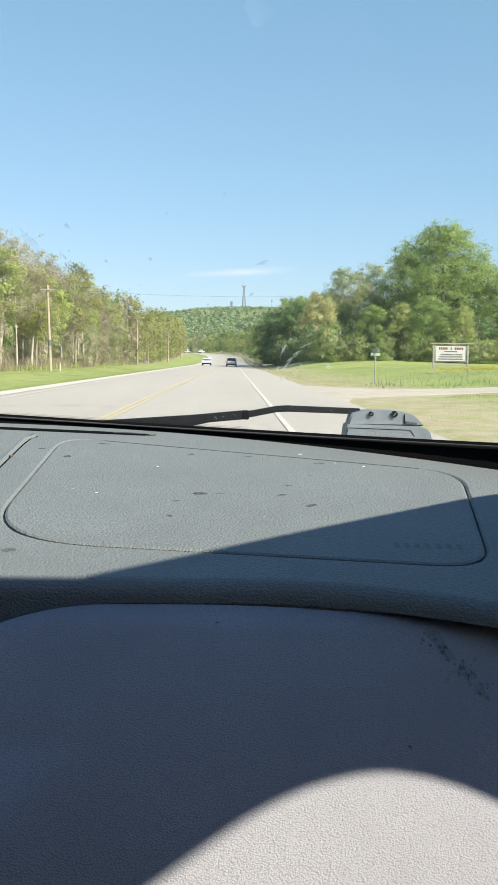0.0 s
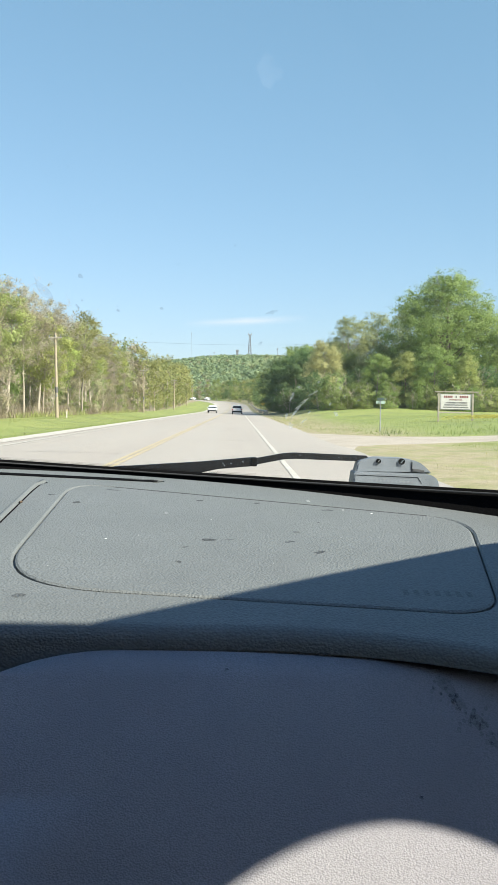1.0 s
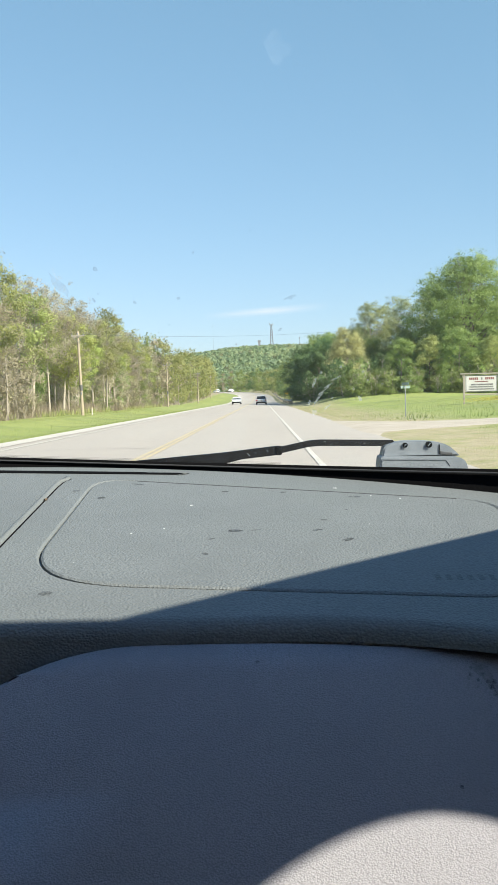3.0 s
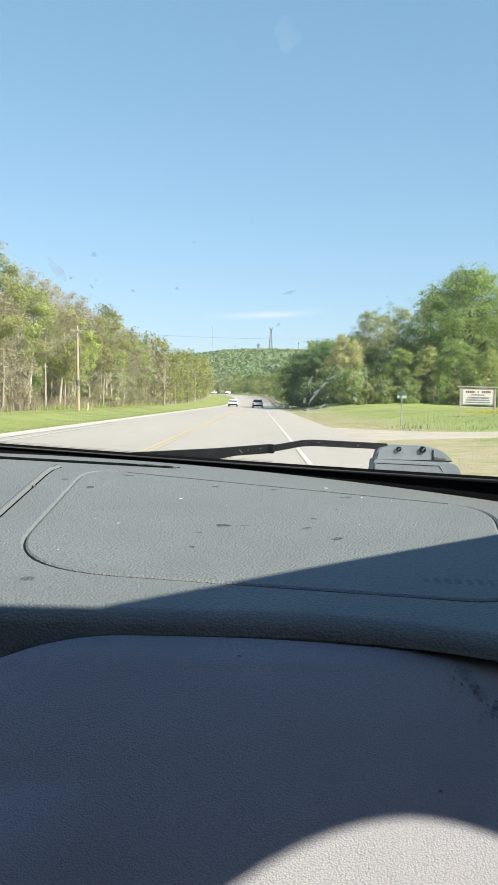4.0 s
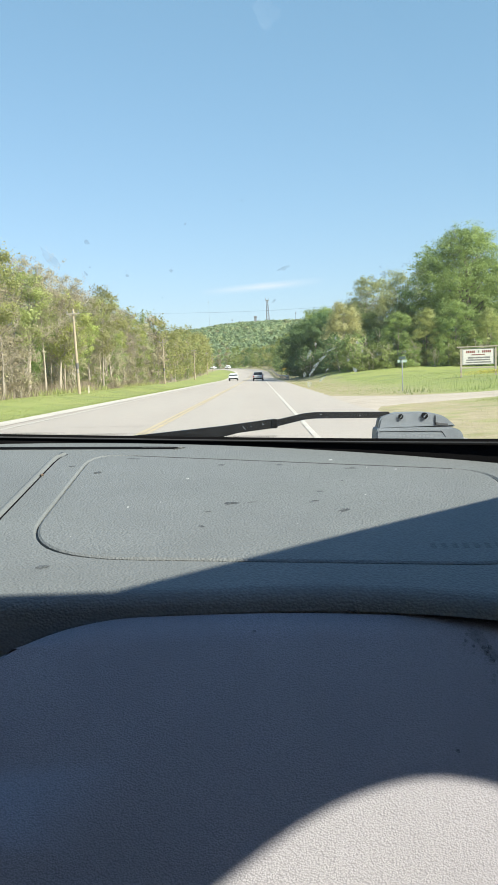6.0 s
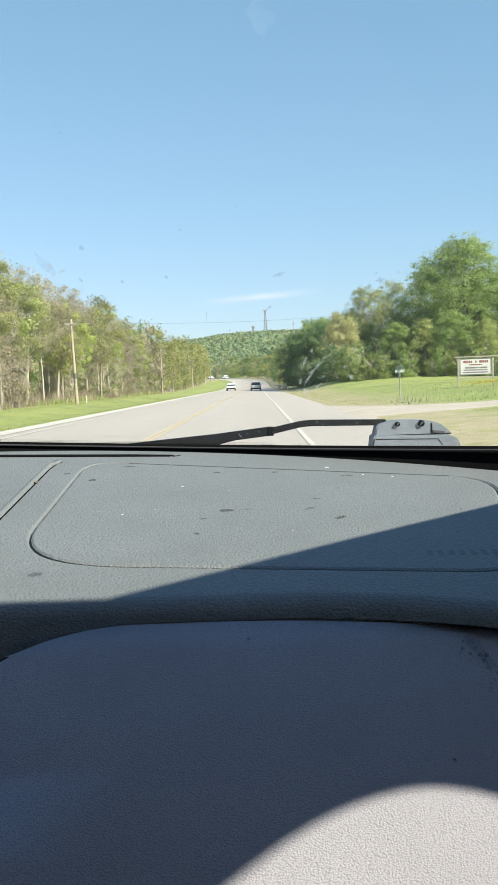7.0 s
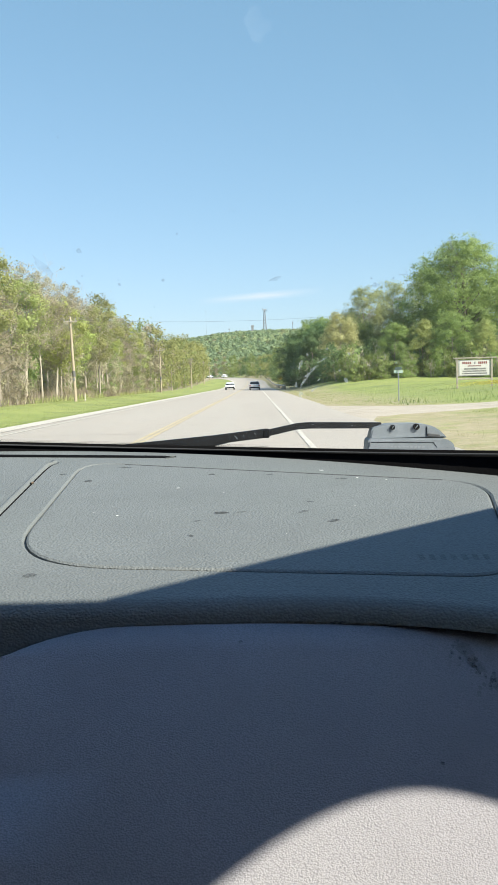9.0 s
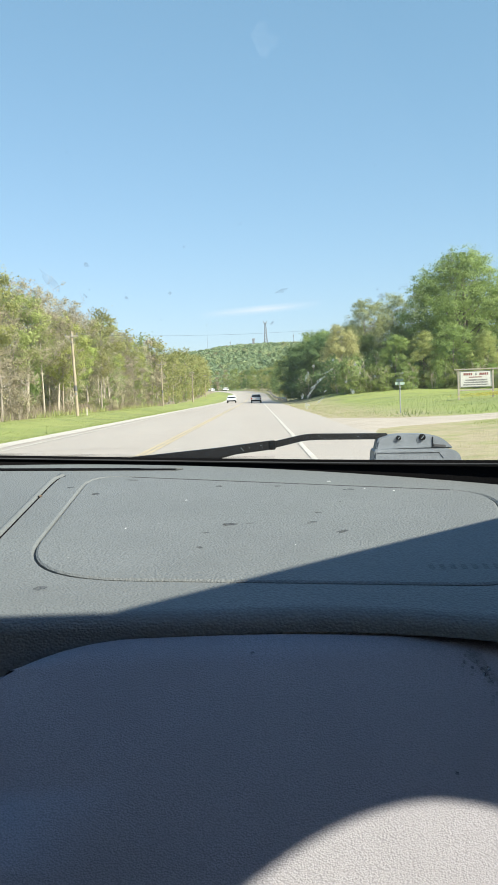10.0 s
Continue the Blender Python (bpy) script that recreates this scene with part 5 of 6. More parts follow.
def build_pad():
    xs = [-1.02 + 1.54 * i / 60 for i in range(61)]
    outline = [Vector((x, rear_edge(x) + 0.007)) for x in xs] + [Vector((x, front_edge(x))) for x in reversed(xs)]
    hole = shrink(LID, -0.0012)
    rim = shrink(LID, -0.0034)
    bm = plate([outline, rim], lambda x, y: deck(x, y))
    # chamfer and wall of the seam round the airbag cover
    rings = [[bm.verts.new(deck(p.x, p.y, z)) for p in loop] for loop, z in ((rim, 0), (hole, -0.0016), (hole, -0.004))]
    n = len(LID)
    for a, b in zip(rings[:-1], rings[1:]):
        for i in range(n):
            bm.faces.new((a[i], a[(i + 1) % n], b[(i + 1) % n], b[i]))
    # rolled rear edge that turns down towards the passenger
    last = None
    for k in range(9):
        t = math.pi / 2 * min(k, 6) / 6
        # then straight down, deepest towards the middle of the car, and back under
        skirt = lambda x: 0.004 + 0.085 * smooth01((-0.09 - x) / 0.10)
        row = [bm.verts.new(deck(x, rear_edge(x) + 0.007 - 0.011 * math.sin(t) + (0.04 if k == 8 else 0), -0.011 * (1 - math.cos(t)) - (skirt(x) if k > 6 else 0))) for x in xs]
        if last:
            for i in range(60):
                bm.faces.new((last[i], last[i + 1], row[i + 1], row[i]))
        last = row
    # front edge that dips into the gap under the glass
    a = [bm.verts.new(deck(x, front_edge(x))) for x in xs]
    b = [bm.verts.new(deck(x, front_edge(x) + 0.008, -0.006)) for x in xs]
    c = [bm.verts.new(deck(x, front_edge(x) + 0.010, -0.03)) for x in xs]
    for p, q in ((a, b), (b, c)):
        for i in range(60):
            bm.faces.new((p[i], p[i + 1], q[i + 1], q[i]))
    bmesh.ops.remove_doubles(bm, verts=bm.verts, dist=0.00005)
    bmesh.ops.recalc_face_normals(bm, faces=bm.faces)
    part("dashboard_pad", bm, PAD, dashboard)
    # the airbag cover itself
    bm = plate([shrink(LID, 0.0028)], lambda x, y: deck(x, y, 0.0004))
    rings = [[bm.verts.new(deck(p.x, p.y, z)) for p in shrink(LID, d)] for d, z in ((0.0028, 0.0004), (0.0008, -0.0008), (0.0008, -0.004))]
    for a, b in zip(rings[:-1], rings[1:]):
        for i in range(n):
            bm.faces.new((a[i], a[(i + 1) % n], b[(i + 1) % n], b[i]))
    bmesh.ops.remove_doubles(bm, verts=bm.verts, dist=0.00005)
    bmesh.ops.recalc_face_normals(bm, faces=bm.faces)
    part("airbag_cover", bm, PAD, dashboard, "airbag cover set into the dashboard with a thin seam")
    part("seam_floor", plate([shrink(LID, -0.006)], lambda x, y: deck(x, y, -0.0042)), PAD, dashboard)


build_pad()


def bead(name, path, r, material, label=""):
    verts, faces = [], []
    limb(verts, faces, np.array([tuple(p) for p in path]), [r] * len(path), 8)
    return mesh_part(name, raw_mesh(name, verts, faces, True), material, dashboard, label)


# the moulded joint towards the middle of the car and the narrow air slot under the glass
bead("joint", [deck(-0.2475, 0.60 + 0.042 * k, -0.001) for k in range(10)] + [deck(-0.246, 1.005, -0.001), deck(-0.240, 1.022, -0.001)], 0.0015, BLACK, "dark moulded joint line")
bead("joint_lip", [deck(-0.2525, 0.60 + 0.042 * k, -0.0012) for k in range(10)] + [deck(-0.2515, 1.008, -0.0012), deck(-0.246, 1.026, -0.0012)], 0.0042, PAD)
bead("crumb", [deck(-0.2475, 0.918, 0.0014), deck(-0.2455, 0.921, 0.0016)], 0.0013, CRUMB, "brown crumb caught in the joint")
# dark strip laid on for the shade in the cover's far seam
bead("cover_edge", [deck(-0.155 + 0.04 * k, 1.0032 - 0.0125 * k, -0.0006) for k in range(10)], 0.0009, DARK_GREY, "dark strip standing for the shade in the airbag cover's far seam")
bead("slot_rim", [deck(-0.150, 1.0440, 0), deck(-0.108, 1.0390, 0.0002), deck(-0.0965, 1.0345, 0.0004), deck(-0.108, 1.0275, 0.0004)], 0.0011, PAD)
slot = rounded([(-0.50, 1.086), (-0.108, 1.031), (-0.102, 1.036), (-0.108, 1.041), (-0.50, 1.099)], [0.002, 0.003, 0.003, 0.003, 0.002], 3)
part("air_slot", prism([Vector(p) for p in slot], lambda x, y: deck(x, y, 0.0004), (0, 0, 0.0006)), BLACK, dashboard, "narrow black defroster slot")

# worn letters on the cover, too faint to read: soft bars
for k in range(7):
    bm = bmesh.new()
    x, y = 0.135 + 0.0085 * k, 0.652 - 0.0006 * k
    bm.faces.new([bm.verts.new(deck(x + a, y + b, 0.0007)) for a, b in ((-0.0022, -0.006), (0.0022, -0.006), (0.0026, 0.006), (-0.0018, 0.006))])
    part("worn_lettering", bm, FAINT, dashboard)


def blot(rng, x, y, long, wide, turn, up=0.0006):
    """An uneven flat mark on the dashboard."""
    bm = bmesh.new()
    n = 14
    c, s = math.cos(radians(turn)), math.sin(radians(turn))
    vs = []
    for i in range(n):
        a = 2 * math.pi * i / n
        r = rng.uniform(0.6, 1.1)
        u, w = long / 2 * r * math.cos(a), wide / 2 * r * math.sin(a)
        vs.append(bm.verts.new(deck(x + u * c - w * s, y + u * s + w * c, up)))
    bm.faces.new(vs)
    return bm


rng = random.Random(9)
for x, y, a, b, t in ((0.075, 0.755, 0.015, 0.009, 40), (-0.030, 0.789, 0.016, 0.010, 10), (-0.010, 0.790, 0.011, 0.004, 12), (0.057, 0.819, 0.009, 0.005, 5), (-0.052, 0.765, 0.008, 0.005, 20), (0.048, 0.786, 0.012, 0.006, 25), (0.097, 0.905, 0.016, 0.007, -5), (-0.046, 0.940, 0.010, 0.006, 0), (0.02, 0.932, 0.010, 0.006, 0), (-0.185, 0.925, 0.012, 0.010, 0), (-0.152, 0.985, 0.020, 0.004, -12), (-0.22, 0.96, 0.012, 0.005, 0), (-0.175, 0.635, 0.012, 0.010, 20), (-0.055, 0.722, 0.005, 0.008, 50), (0.083, 0.855, 0.004, 0.004, 0)):
    part("scuff", blot(rng, x, y, a, b, t), STAIN, dashboard, "dark scuff on the vinyl")
for x, y, d in ((-0.130, 0.787, 0.0035), (-0.080, 0.883, 0.004), (0.079, 0.944, 0.006), (0.115, 0.906, 0.003), (0.145, 0.893, 0.004), (-0.10, 0.80, 0.002), (-0.168, 0.705, 0.0018), (0.10, 0.80, 0.0018), (-0.03, 0.86, 0.0018), (-0.155, 0.80, 0.0015), (0.03, 0.72, 0.0016)):
    part("lint", blot(rng, x, y, d * 0.95, d * 0.7, 20, 0.0009), LINT, dashboard, "small pale crumb")


# lower panel that slopes down in front of the passenger

def panel_place(x, s, out=0.0):
    """s: metres down the panel from its top edge."""
    c, k = 0.81, 0.586  # cosine and sine of its slope
    drop = 0.012 * max(0.0, x) ** 1.0
    belly = -0.85 * s * s
    return (x, 0.5715 - s * c - drop - k * (out + belly), EYE - 0.1635 - s * k + c * (out + belly) - drop)


def build_panel():
    outline = rounded([(-0.30, 0.42), (-0.245, 0.076), (-0.146, 0.001), (0.02, 0.0), (0.60, 0.031), (0.60, 0.42)], [0.02, 0.05, 0.07, 0.12, 0.02, 0.02], 10)
    bm = plate([outline], lambda x, s: Vector((x, s, 0)))
    # even cuts so that the sheet can belly out
    for i in range(1, 16):
        bmesh.ops.bisect_plane(bm, geom=bm.verts[:] + bm.edges[:] + bm.faces[:], plane_co=(0, 0.42 * i / 16, 0), plane_no=(0, 1, 0))
    edge = [e for e in bm.edges if e.is_boundary]
    r = bmesh.ops.extrude_edge_only(bm, edges=edge)
    skirt = [v for v in r["geom"] if isinstance(v, bmesh.types.BMVert)]
    for v in skirt:
        v.co.z = -0.03
    for v in bm.verts:
        v.co = panel_place(v.co.x, v.co.y, v.co.z)
    bmesh.ops.recalc_face_normals(bm, faces=bm.faces)
    es = [e for e in bm.edges if len(e.link_faces) == 2 and e.calc_face_angle(0) > 1.0]
    bmesh.ops.bevel(bm, geom=es, offset=0.003, segments=3, affect="EDGES")
    ob = part("lower_panel", bm, PANEL, dashboard, "taupe grained lower dashboard panel")
    for p in ob.data.polygons:
        p.use_smooth = True


build_panel()
for x, s, a, b, t in ((0.143, 0.028, 0.010, 0.018, -30), (0.150, 0.040, 0.008, 0.016, -20), (0.160, 0.055, 0.010, 0.016, -35), (0.168, 0.068, 0.007, 0.012, -30), (-0.009, 0.019, 0.003, 0.003, 0), (0.115, 0.105, 0.003, 0.003, 0), (0.06, 0.004, 0.012, 0.003, 0)):
    bm = bmesh.new()
    vs = []
    for i in range(14):
        q, r = 2 * math.pi * i / 14, rng.uniform(0.6, 1.1)
        u, w = a / 2 * r * math.cos(q), b / 2 * r * math.sin(q)
        c, k = math.cos(radians(t)), math.sin(radians(t))
        vs.append(bm.verts.new(panel_place(x + u * c - w * k, s + u * k + w * c, 0.0012)))
    bm.faces.new(vs)
    part("stain", bm, FAINT if b > 0.01 else STAIN, dashboard, "dark rubbed stain")

bm = bmesh.new()
for k in range(60):
    t = rng.random()
    x, s_, d = 0.136 + 0.034 * t + rng.gauss(0, 0.0045), 0.024 + 0.044 * t + rng.gauss(0, 0.005), rng.uniform(0.0006, 0.0018)
    turn = rng.uniform(0, 6.3)
    bm.faces.new([bm.verts.new(panel_place(x + d * math.cos(turn + q) * rng.uniform(0.6, 1.2), s_ + d * math.sin(turn + q) * 1.3, 0.0014)) for q in (0, 1.05, 2.1, 3.14, 4.19, 5.24)])
tagged(part("speckle", bm, FAINT, dashboard), "dark rubbed speckle", kind="stuff")

# dark hollow behind and beside the panel
part("backing", boxed((1.6, 0.02, 0.5), (-0.25, 0.635, EYE - 0.43)), PAD, dashboard)

# ---- glass, cowl and wipers ----
windshield = new("windshield")
windshield.parent = car
tagged(windshield, "slanted windshield with dried insect smears and specks")
TOP_Y, TOP_Z = 0.192, EYE + 0.35


def glass_place(x, v):
    """A place on the windshield: x across, v from 0 at its foot to 1 at the roof."""
    a = Vector((x, front_edge(x) + 0.05, deck(x, front_edge(x) + 0.05)[2] - 0.01))
    b = Vector((-0.25 + (x + 0.25) * 0.95, TOP_Y, TOP_Z))
    return a.lerp(b, v) + Vector((0, 0.04, 0.06)) * math.sin(math.pi * v)


def build_glass():
    verts, faces, n, m = [], [], 24, 16
    for j in range(m + 1):
        for i in range(n + 1):
            verts.append(glass_place(-1.0 + 1.5 * i / n, j / m))
    for j in range(m):
        for i in range(n):
            a = j * (n + 1) + i
            faces.append((a, a + 1, a + n + 2, a + n + 1))
    ob = mesh_part("pane", raw_mesh("pane", verts, faces, True), GLASS, windshield)
    ob.visible_shadow = False


build_glass()


def on_glass(deg_x, deg_z):
    """Where a direction from the seat (degrees right and up) meets the windshield."""
    d = Vector((math.tan(radians(deg_x)), 1, math.tan(radians(deg_z))))
    best, spot = 9, None
    for k in range(400):
        v = k / 400
        q = glass_place(d.x * glass_place(0, v).y, v)
        err = abs(EYE + d.z * q.y - q.z)
        if err < best:
            best, spot = err, (d.x * q.y, v)
    return spot


def smear(deg_x, deg_z, wide, long, turn, material, seed, name, label):
    r = random.Random(seed)
    x, v = on_glass(deg_x, deg_z)
    bm = bmesh.new()
    c, k = math.cos(radians(turn)), math.sin(radians(turn))
    vs = []
    for i in range(12):
        a, q = 2 * math.pi * i / 12, r.uniform(0.55, 1.1)
        u, w = wide / 2 * q * math.cos(a), long / 2 * q * math.sin(a)
        p = glass_place(x + u * c - w * k, v + (u * k + w * c) / 1.05)
        vs.append(bm.verts.new(p + Vector((0, -0.0015, -0.002))))
    bm.faces.new(vs)
    ob = part(name, bm, material, windshield, label)


r9 = random.Random(21)
for i, (dx, dz, w, h, t) in enumerate((
    (3.7, 1.5, 0.004, 0.018, -12), (3.9, 0.4, 0.004, 0.030, -20), (3.6, -0.5, 0.007, 0.012, 0), (4.3, 0.9, 0.003, 0.022, -35), (4.7, 1.3, 0.003, 0.016, -42), (5.2, 1.8, 0.003, 0.012, -45),
    (4.2, 2.2, 0.004, 0.006, 0), (4.9, 0.4, 0.003, 0.006, -30), (5.6, 2.6, 0.003, 0.005, 0), (6.4, 1.0, 0.004, 0.006, 0), (6.8, 0.3, 0.006, 0.010, 10), (7.4, 1.6, 0.003, 0.004, 0), (8.4, 1.3, 0.003, 0.003, 0), (3.3, 0.1, 0.005, 0.010, 0), (4.5, -0.2, 0.004, 0.012, -30), (7.1, 2.2, 0.004, 0.005, 20), (9.6, 2.0, 0.003, 0.004, 0), (10.3, 1.4, 0.004, 0.003, 0))):
    smear(dx, dz, w * 0.8, h * 1.3, t, SMEAR, i, "insect_smear", "pale dried insect smear")
for i, (dx, dz, w, h, t) in enumerate(((-11.1, 9.6, 0.006, 0.010, 0), (-11.3, 7.5, 0.004, 0.009, 10), (-8.5, 7.3, 0.005, 0.007, 0), (-5.5, 7.5, 0.005, 0.006, 0), (2.3, 7.4, 0.014, 0.007, 30), (8.45, 6.5, 0.005, 0.006, 0), (9.2, 6.8, 0.009, 0.008, 0), (1.5, 5.2, 0.004, 0.007, -20), (-11.0, 8.0, 0.003, 0.004, 0), (-6.2, 5.7, 0.002, 0.003, 0))):
    smear(dx, dz, w, h, t, SPECK, 100 + i, "dirt_speck", "small grey speck of dirt")
for i in range(16):
    smear(r9.uniform(-16, 16), r9.uniform(4.5, 18), r9.uniform(0.001, 0.0022), r9.uniform(0.0015, 0.004), r9.uniform(-40, 40), SPECK, 140 + i, "dirt_speck", "tiny dark speck of dirt")
smear(-13.6, 8.6, 0.013, 0.045, 15, film_material("faint_grey_smudge", (0.5, 0.55, 0.6), 0.22, 60, 0.3), 77, "smudge", "faint grey smudge on the glass")
smear(2.2, 23.2, 0.022, 0.035, 10, film_material("faint_pale_smudge", (0.9, 0.93, 0.95), 0.035, 40, 0.95), 78, "smudge", "faint pale smudge on the glass")


def build_cowl():
    """The black band under the glass: painted border, cowl and a laid-on highlight line."""
    xs = [-1.0 + 1.5 * i / 60 for i in range(61)]
    rows = []
    for dy, f in ((0.011, None), (0.0125, 1.0), (0.06, 0.8), (0.09, 0.0)):
        row = []
        for x in xs:
            y = front_edge(x) + dy
            top = EYE + (-0.0795 - 0.048 * x) * y / 1.08
            z = deck(x, y)[2] - 0.035 if f is None else top - 0.05 * (1 - f)
            row.append((x, y, z))
        rows.append(row)
    verts = [p for row in rows for p in row]
    faces = [(j * 61 + i, j * 61 + i + 1, (j + 1) * 61 + i + 1, (j + 1) * 61 + i) for j in range(3) for i in range(60)]
    cowl = mesh_part("cowl", raw_mesh("cowl", verts, faces, True), BLACK, car, "black cowl and glass border")
    # grey bead laid on as a highlight along the foot of the glass
    bead("glass_seal", [(x, front_edge(x) + 0.0105, EYE + (-0.0795 - 0.048 * x) * (front_edge(x) + 0.0105) / 1.08 - 0.0045) for x in xs[20:58]], 0.0011, DARK_GREY, "grey line standing for a highlight along the black cowl")
    # dotted upper border of the painted band
    out = []
    for i in range(230):
        x = -0.36 + 0.0022 * i
        if x > 0.02:
            break
        y = front_edge(x) + 0.0125
        z = EYE + (-0.0795 - 0.048 * x) * y / 1.08
        for k in range(2):
            s = 0.00065 - 0.0002 * k
            cx, cz = x + 0.0011 * k, z + 0.0010 + 0.0016 * k
            out.append(((cx - s, y, cz), (cx, y, cz - s), (cx + s, y, cz), (cx, y, cz + s)))
    mesh_part("border_dots", quads_mesh("border_dots", np.array(out)), BLACK, cowl, "fine black dots along the glass border")


build_cowl()


def build_wiper():
    wiper = new("wiper")
    wiper.parent = car
    tagged(wiper, "black wiper with a weathered grey plastic head, lying at rest")
    y = 1.12
    lift = lambda x, z: (x, y, EYE + z)
    arm = [(-0.24, -0.0835), (-0.171, -0.0745), (-0.054, -0.0660), (0.020, -0.0585), (0.021, -0.0705), (-0.030, -0.0755), (-0.050, -0.0800), (-0.066, -0.0850), (-0.24, -0.0890)]
    bm = prism([Vector(p) for p in arm], lift, (0, 0.014, 0))
    bmesh.ops.bevel(bm, geom=bm.edges[:], offset=0.0012, segments=2, affect="EDGES")
    part("arm", bm, RUBBER, wiper)
    blade = [(0.014, -0.0615), (0.060, -0.0525), (0.075, -0.0515), (0.175, -0.0545), (0.175, -0.0625), (0.075, -0.0600), (0.060, -0.0610), (0.014, -0.0705)]
    bm = prism([Vector(p) for p in blade], lambda x, z: (x, y + 0.002, EYE + z), (0, 0.010, 0))
    bmesh.ops.bevel(bm, geom=bm.edges[:], offset=0.001, segments=2, affect="EDGES")
    part("blade", bm, RUBBER, wiper)
    part("joint", boxed((0.009, 0.016, 0.0122), (0.019, y + 0.006, EYE - 0.0650), bevel=0.002), BLACK, wiper)
    for fx, fz, fl, turn in ((-0.022, -0.0690, 0.006, 50), (-0.012, -0.0672, 0.002, 0), (0.004, -0.0650, 0.003, 20), (0.082, -0.0545, 0.003, 10), (0.09, -0.0585, 0.002, 40), (0.135, -0.0575, 0.002, 0)):
        part("fleck", boxed((fl, 0.0008, 0.0007), (fx, y - 0.0003, EYE + fz), (0, turn, 0)), CLIP_GREY, wiper, "pale scratch")
    # the grey head
    yh = 1.10
    crown = rounded([(0.156, -0.0765), (0.160, -0.0610), (0.180, -0.0555), (0.222, -0.0560), (0.244, -0.0605), (0.2605, -0.0765)], [0.002, 0.004, 0.01, 0.012, 0.012, 0.004], 5)
    bm = prism([Vector(p) for p in crown], lambda x, z: (x, yh + 0.006, EYE + z), (0, 0.030, 0))
    bmesh.ops.bevel(bm, geom=[e for e in bm.edges if abs(e.verts[0].co.y - e.verts[1].co.y) < 1e-6], offset=0.002, segments=2, affect="EDGES")
    head = part("head", bm, CLIP_GREY, wiper, "weathered grey plastic wiper head")
    base = rounded([(0.1515, -0.0945), (0.154, -0.0745), (0.255, -0.0765), (0.266, -0.0825), (0.269, -0.0955)], [0.002, 0.004, 0.006, 0.006, 0.003], 5)
    bm = prism([Vector(p) for p in base], lambda x, z: (x, yh - 0.004, EYE + z), (0, 0.045, 0))
    bmesh.ops.bevel(bm, geom=[e for e in bm.edges if abs(e.verts[0].co.y - e.verts[1].co.y) < 1e-6], offset=0.002, segments=2, affect="EDGES")
    part("head_base", bm, CLIP_GREY, wiper, "weathered grey plastic base")
    for x, r in ((0.187, 0.0032), (0.2185, 0.0042)):
        bm = bmesh.new()
        part("screw_hole", tube(bm, (x, yh + 0.003, EYE - 0.0605), (x, yh + 0.008, EYE - 0.0605), r, r, 16), BLACK, wiper, "dark round screw hole")
        part("screw_slot", boxed((r * 1.3, 0.001, 0.0008), (x, yh + 0.0025, EYE - 0.0605), (0, -50, 0)), CLIP_GREY, wiper)
    part("groove", boxed((0.0010, 0.002, 0.0130), (0.2325, yh + 0.0055, EYE - 0.0672)), BLACK, wiper)
    # dark block set on the head for the shade inside its hollow
    part("recess", boxed((0.0165, 0.003, 0.0042), (0.2415, yh + 0.0060, EYE - 0.0728), (0, 8, 0), 0.001), DARK_GREY, wiper)
    part("ridge_line", boxed((0.082, 0.001, 0.0007), (0.198, yh - 0.0040, EYE - 0.0800), (0, 1.5, 0)), BLACK, wiper)
    part("ridge_line", boxed((0.0007, 0.001, 0.009), (0.2415, yh - 0.0040, EYE - 0.0853), (0, -35, 0)), BLACK, wiper)
    for k in range(9):
        part("lettering", boxed((0.0036, 0.0003, 0.0032), (0.184 + 0.0052 * k, yh - 0.0041, EYE - 0.0862 - 0.00015 * k)), CLIP_PALE, wiper)


build_wiper()


# ---- shell of the car: roof, pillars, doors, floor ----
RX, LX = 0.66, -1.16
PILLAR = [(0.51, 0.947, -0.14), (0.505, 0.762, 0.005), (0.49, 0.592, 0.130), (0.465, 0.404, 0.245), (0.42, 0.212, 0.35), (0.403, 0.142, 0.388)]


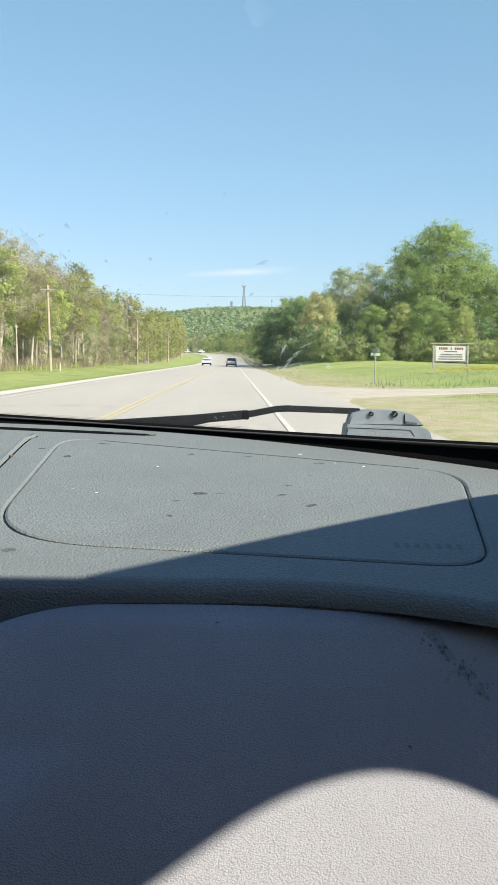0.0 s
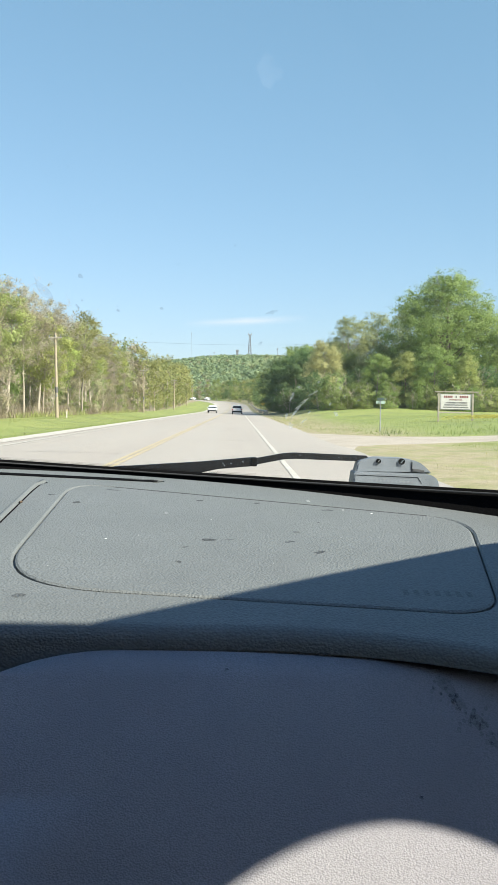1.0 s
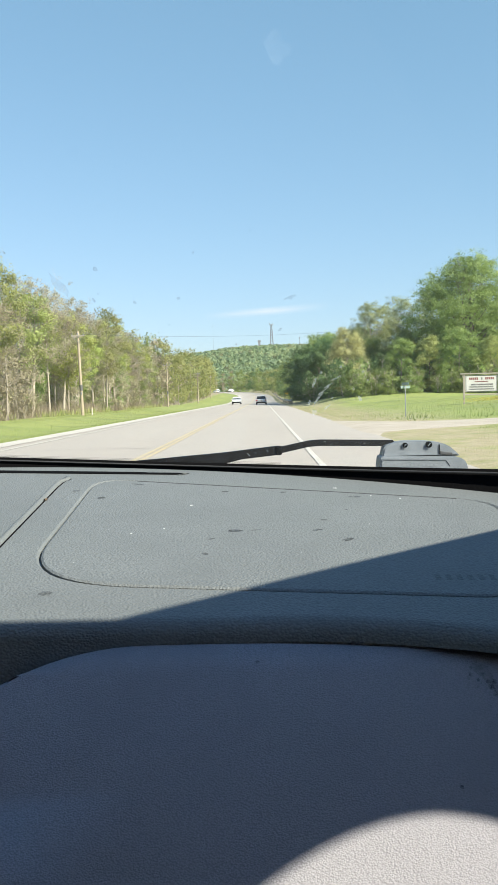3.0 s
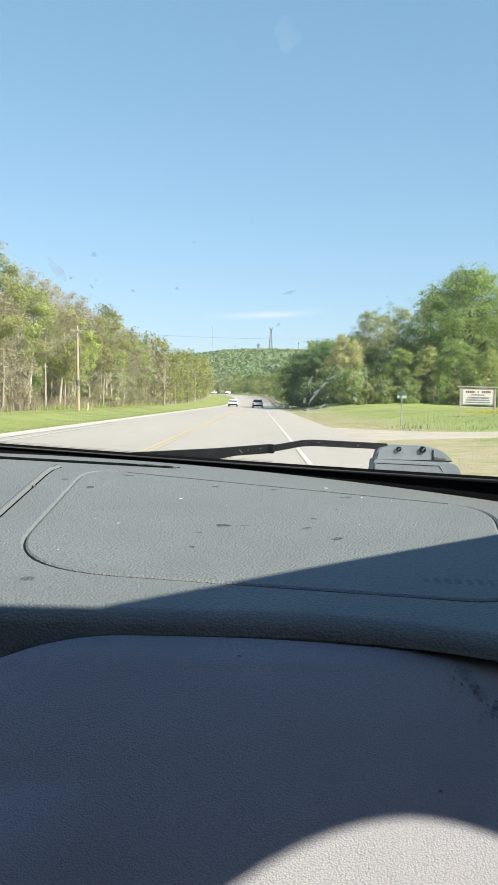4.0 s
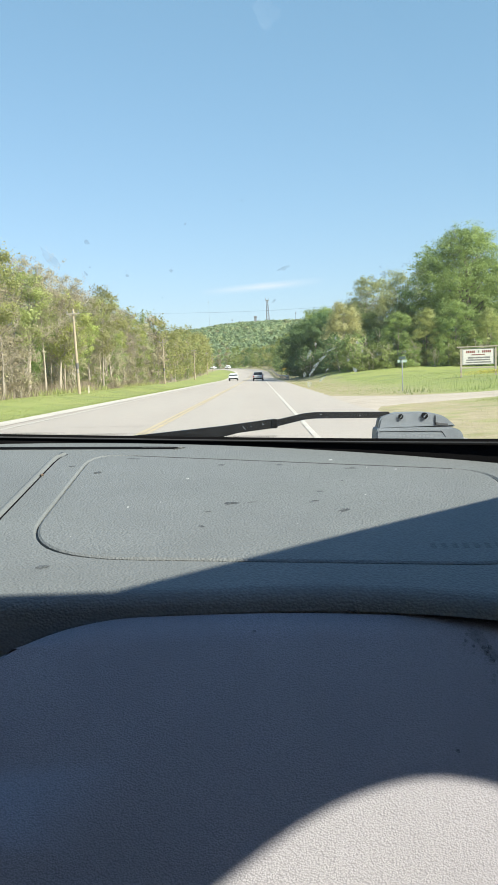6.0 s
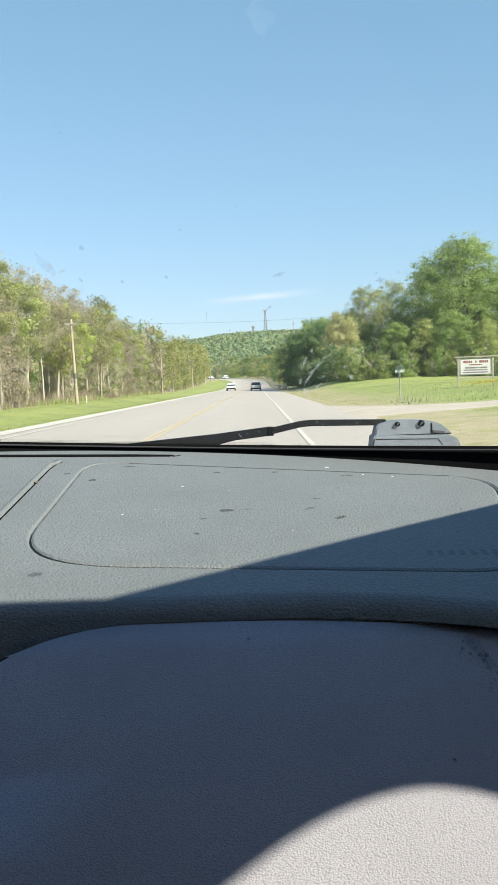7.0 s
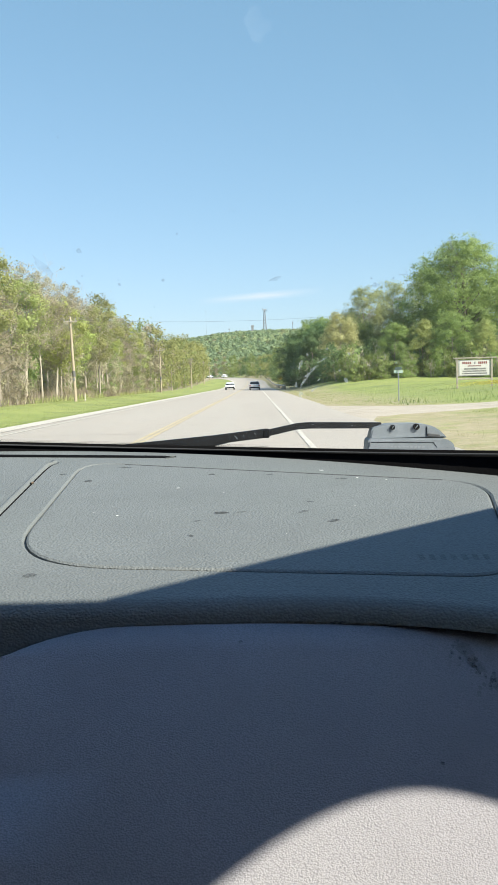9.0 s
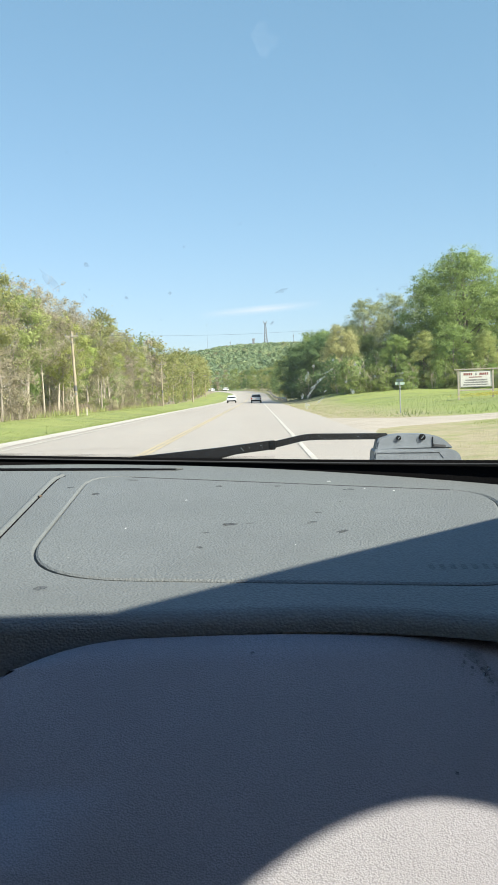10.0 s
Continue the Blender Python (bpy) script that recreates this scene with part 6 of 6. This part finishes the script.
def side(name, x, thick, mirrored):
    low = [(1.0, -0.14), (0.935, -0.13), (0.74, 0.0), (0.57, 0.125), (0.385, 0.24), (0.198, 0.345), (0.0, 0.46), (-0.1, 0.50), (-0.6, 0.52), (-1.5, 0.44), (-1.9, 0.0), (-1.95, -0.75), (1.0, -0.75)]
    # unseen opening, shaped so that its edge cuts the sun patch on the panel
    window = rounded([(0.24, -0.21), (0.0565, 0.3465), (-0.20, 0.444), (-0.56, 0.480), (-0.58, -0.21)], [0.02, 0.12, 0.05, 0.06, 0.02], 10)
    back = rounded([(-0.74, -0.10), (-0.72, 0.40), (-1.30, 0.38), (-1.55, -0.10)], [0.02, 0.05, 0.1, 0.02], 5)
    bm = plate([[Vector(p) for p in low], window, back], lambda y, z: (x, y, EYE + z))
    r = bmesh.ops.extrude_face_region(bm, geom=bm.faces[:])
    bmesh.ops.translate(bm, verts=[v for v in r["geom"] if isinstance(v, bmesh.types.BMVert)], vec=(thick, 0, 0))
    bmesh.ops.recalc_face_normals(bm, faces=bm.faces)
    door = part(name, bm, CAR_PAINT, car, "grey car side with window openings")
    # unseen opaque panes, added to keep side light out of the cabin
    part("rear_side_glass", plate([back], lambda y, z: (x + thick * 0.5, y, EYE + z)), OPAQUE_DARK, car, "opaque dark pane added in the rear side window to block light")
    if mirrored:
        part("front_side_glass", plate([window], lambda y, z: (x + thick * 0.5, y, EYE + z)), OPAQUE_DARK, car, "opaque dark pane added in the front side window to block light")
    # pillar between windshield and door
    flip = (lambda px: px) if not mirrored else (lambda px: -0.5 - px)
    verts, faces = [], []
    for px, py, pz in PILLAR:
        verts += [(flip(px), py, EYE + pz), (x, py - 0.01, EYE + pz - 0.005), (x, py - 0.08, EYE + pz - 0.05), (flip(px + 0.02), py - 0.07, EYE + pz - 0.05)]
    for i in range(len(PILLAR) - 1):
        for k in range(4):
            a, b = 4 * i + k, 4 * i + (k + 1) % 4
            faces.append((a, b, b + 4, a + 4))
    mesh_part("pillar", raw_mesh("pillar", verts, faces), TRIM_DARK, car)
    return door


side("side_panel", RX, 0.012, False)
side("side_panel", LX, -0.05, True)


def build_shell():
    # roof, arched slightly, with thickness
    xs, ys = [LX - 0.05 + (RX - LX + 0.10) * i / 12 for i in range(13)], [0.192, 0.0, -0.3, -0.8, -1.3, -1.6]
    zs = [0.35, 0.47, 0.53, 0.54, 0.50, 0.45]
    verts, faces = [], []
    for lift in (0.0, 0.035):
        for y, z in zip(ys, zs):
            for x in xs:
                verts.append((x, y - (0.02 if lift and y > 0.1 else 0), EYE + z + lift + 0.03 * (1 - ((x + 0.25) / 0.95) ** 2) * min(1, (0.198 - y) / 0.3)))
    n, m = 13, 6
    for s in (0, 1):
        for j in range(m - 1):
            for i in range(n - 1):
                a = s * n * m + j * n + i
                faces.append((a, a + 1, a + n + 1, a + n))
    for i in range(n - 1):
        faces.append((i, i + 1, i + 1 + n * m, i + n * m))
        a = (m - 1) * n + i
        faces.append((a, a + 1, a + 1 + n * m, a + n * m))
    mesh_part("roof", raw_mesh("roof", verts, faces), TRIM_DARK, car, "dark roof with pale lining")
    part("floor_pan", boxed((RX - LX, 3.0, 0.05), (-0.25, -0.5, EYE - 0.80), bevel=0.01), TRIM_DARK, car)
    part("firewall", boxed((RX - LX, 0.04, 0.62), (-0.25, 0.98, EYE - 0.48)), BLACK, car)
    hole = rounded([(-0.85, 0.0), (0.35, 0.0), (0.25, 0.34), (-0.75, 0.34)], [0.05] * 4, 5)
    wide = [(LX, -0.75), (RX, -0.75), (RX, 0.44), (LX, 0.44)]
    bm = plate([[Vector(p) for p in wide], hole], lambda x, z: (x, -1.62 - 0.35 * max(0.0, 0.4 - z) * 0.5, EYE + z))
    r = bmesh.ops.extrude_face_region(bm, geom=bm.faces[:])
    bmesh.ops.translate(bm, verts=[v for v in r["geom"] if isinstance(v, bmesh.types.BMVert)], vec=(0, -0.05, 0))
    part("tailgate", bm, CAR_PAINT, car)
    # another unseen pane, added to stop light entering from behind
    part("rear_glass", plate([hole], lambda x, z: (x, -1.645 - 0.35 * max(0.0, 0.4 - z) * 0.5, EYE + z)), DARK_GLASS, car, "opaque dark pane added in the rear window to block light")
    # bonnet, grille panel and wheels
    verts, faces = [], []
    for j in range(7):
        t = j / 6
        for i in range(13):
            u = i / 12 * 2 - 1
            half = 0.86 - 0.10 * t * t
            verts.append((-0.25 + u * half, 1.16 + 0.80 * t - 0.10 * u * u * (1 - t) - 0.12 * u * u * t, EYE - 0.165 - 0.10 * t - 0.12 * t ** 3 - 0.05 * u * u))
    for j in range(6):
        for i in range(12):
            a = j * 13 + i
            faces.append((a, a + 1, a + 14, a + 13))
    me = raw_mesh("bonnet", verts, faces, True)
    bonnet = mesh_part("bonnet", me, CAR_PAINT, car)
    solid = bonnet.modifiers.new("thickness", "SOLIDIFY")
    solid.thickness = 0.02
    part("nose", boxed((1.64, 0.16, 0.55), (-0.25, 1.92, EYE - 0.68), bevel=0.05), CAR_PAINT, car)
    for s in (-1, 1):
        part("fender", boxed((0.06, 1.0, 0.40), (-0.25 + s * 0.86, 1.45, EYE - 0.48), bevel=0.02), CAR_PAINT, car)
        for y in (1.42, -1.25):
            bm = bmesh.new()
            x0, x1 = -0.25 + s * 0.68, -0.25 + s * 0.90
            tyre = part("tyre", tube(bm, (x0, y, 0.33), (x1, y, 0.33), 0.33, 0.33, 28), RUBBER, car)
            bm = bmesh.new()
            part("rim", tube(bm, (x1 - s * 0.05, y, 0.33), (x1 + s * 0.01, y, 0.33), 0.22, 0.21, 20), STEEL, tyre)


build_shell()
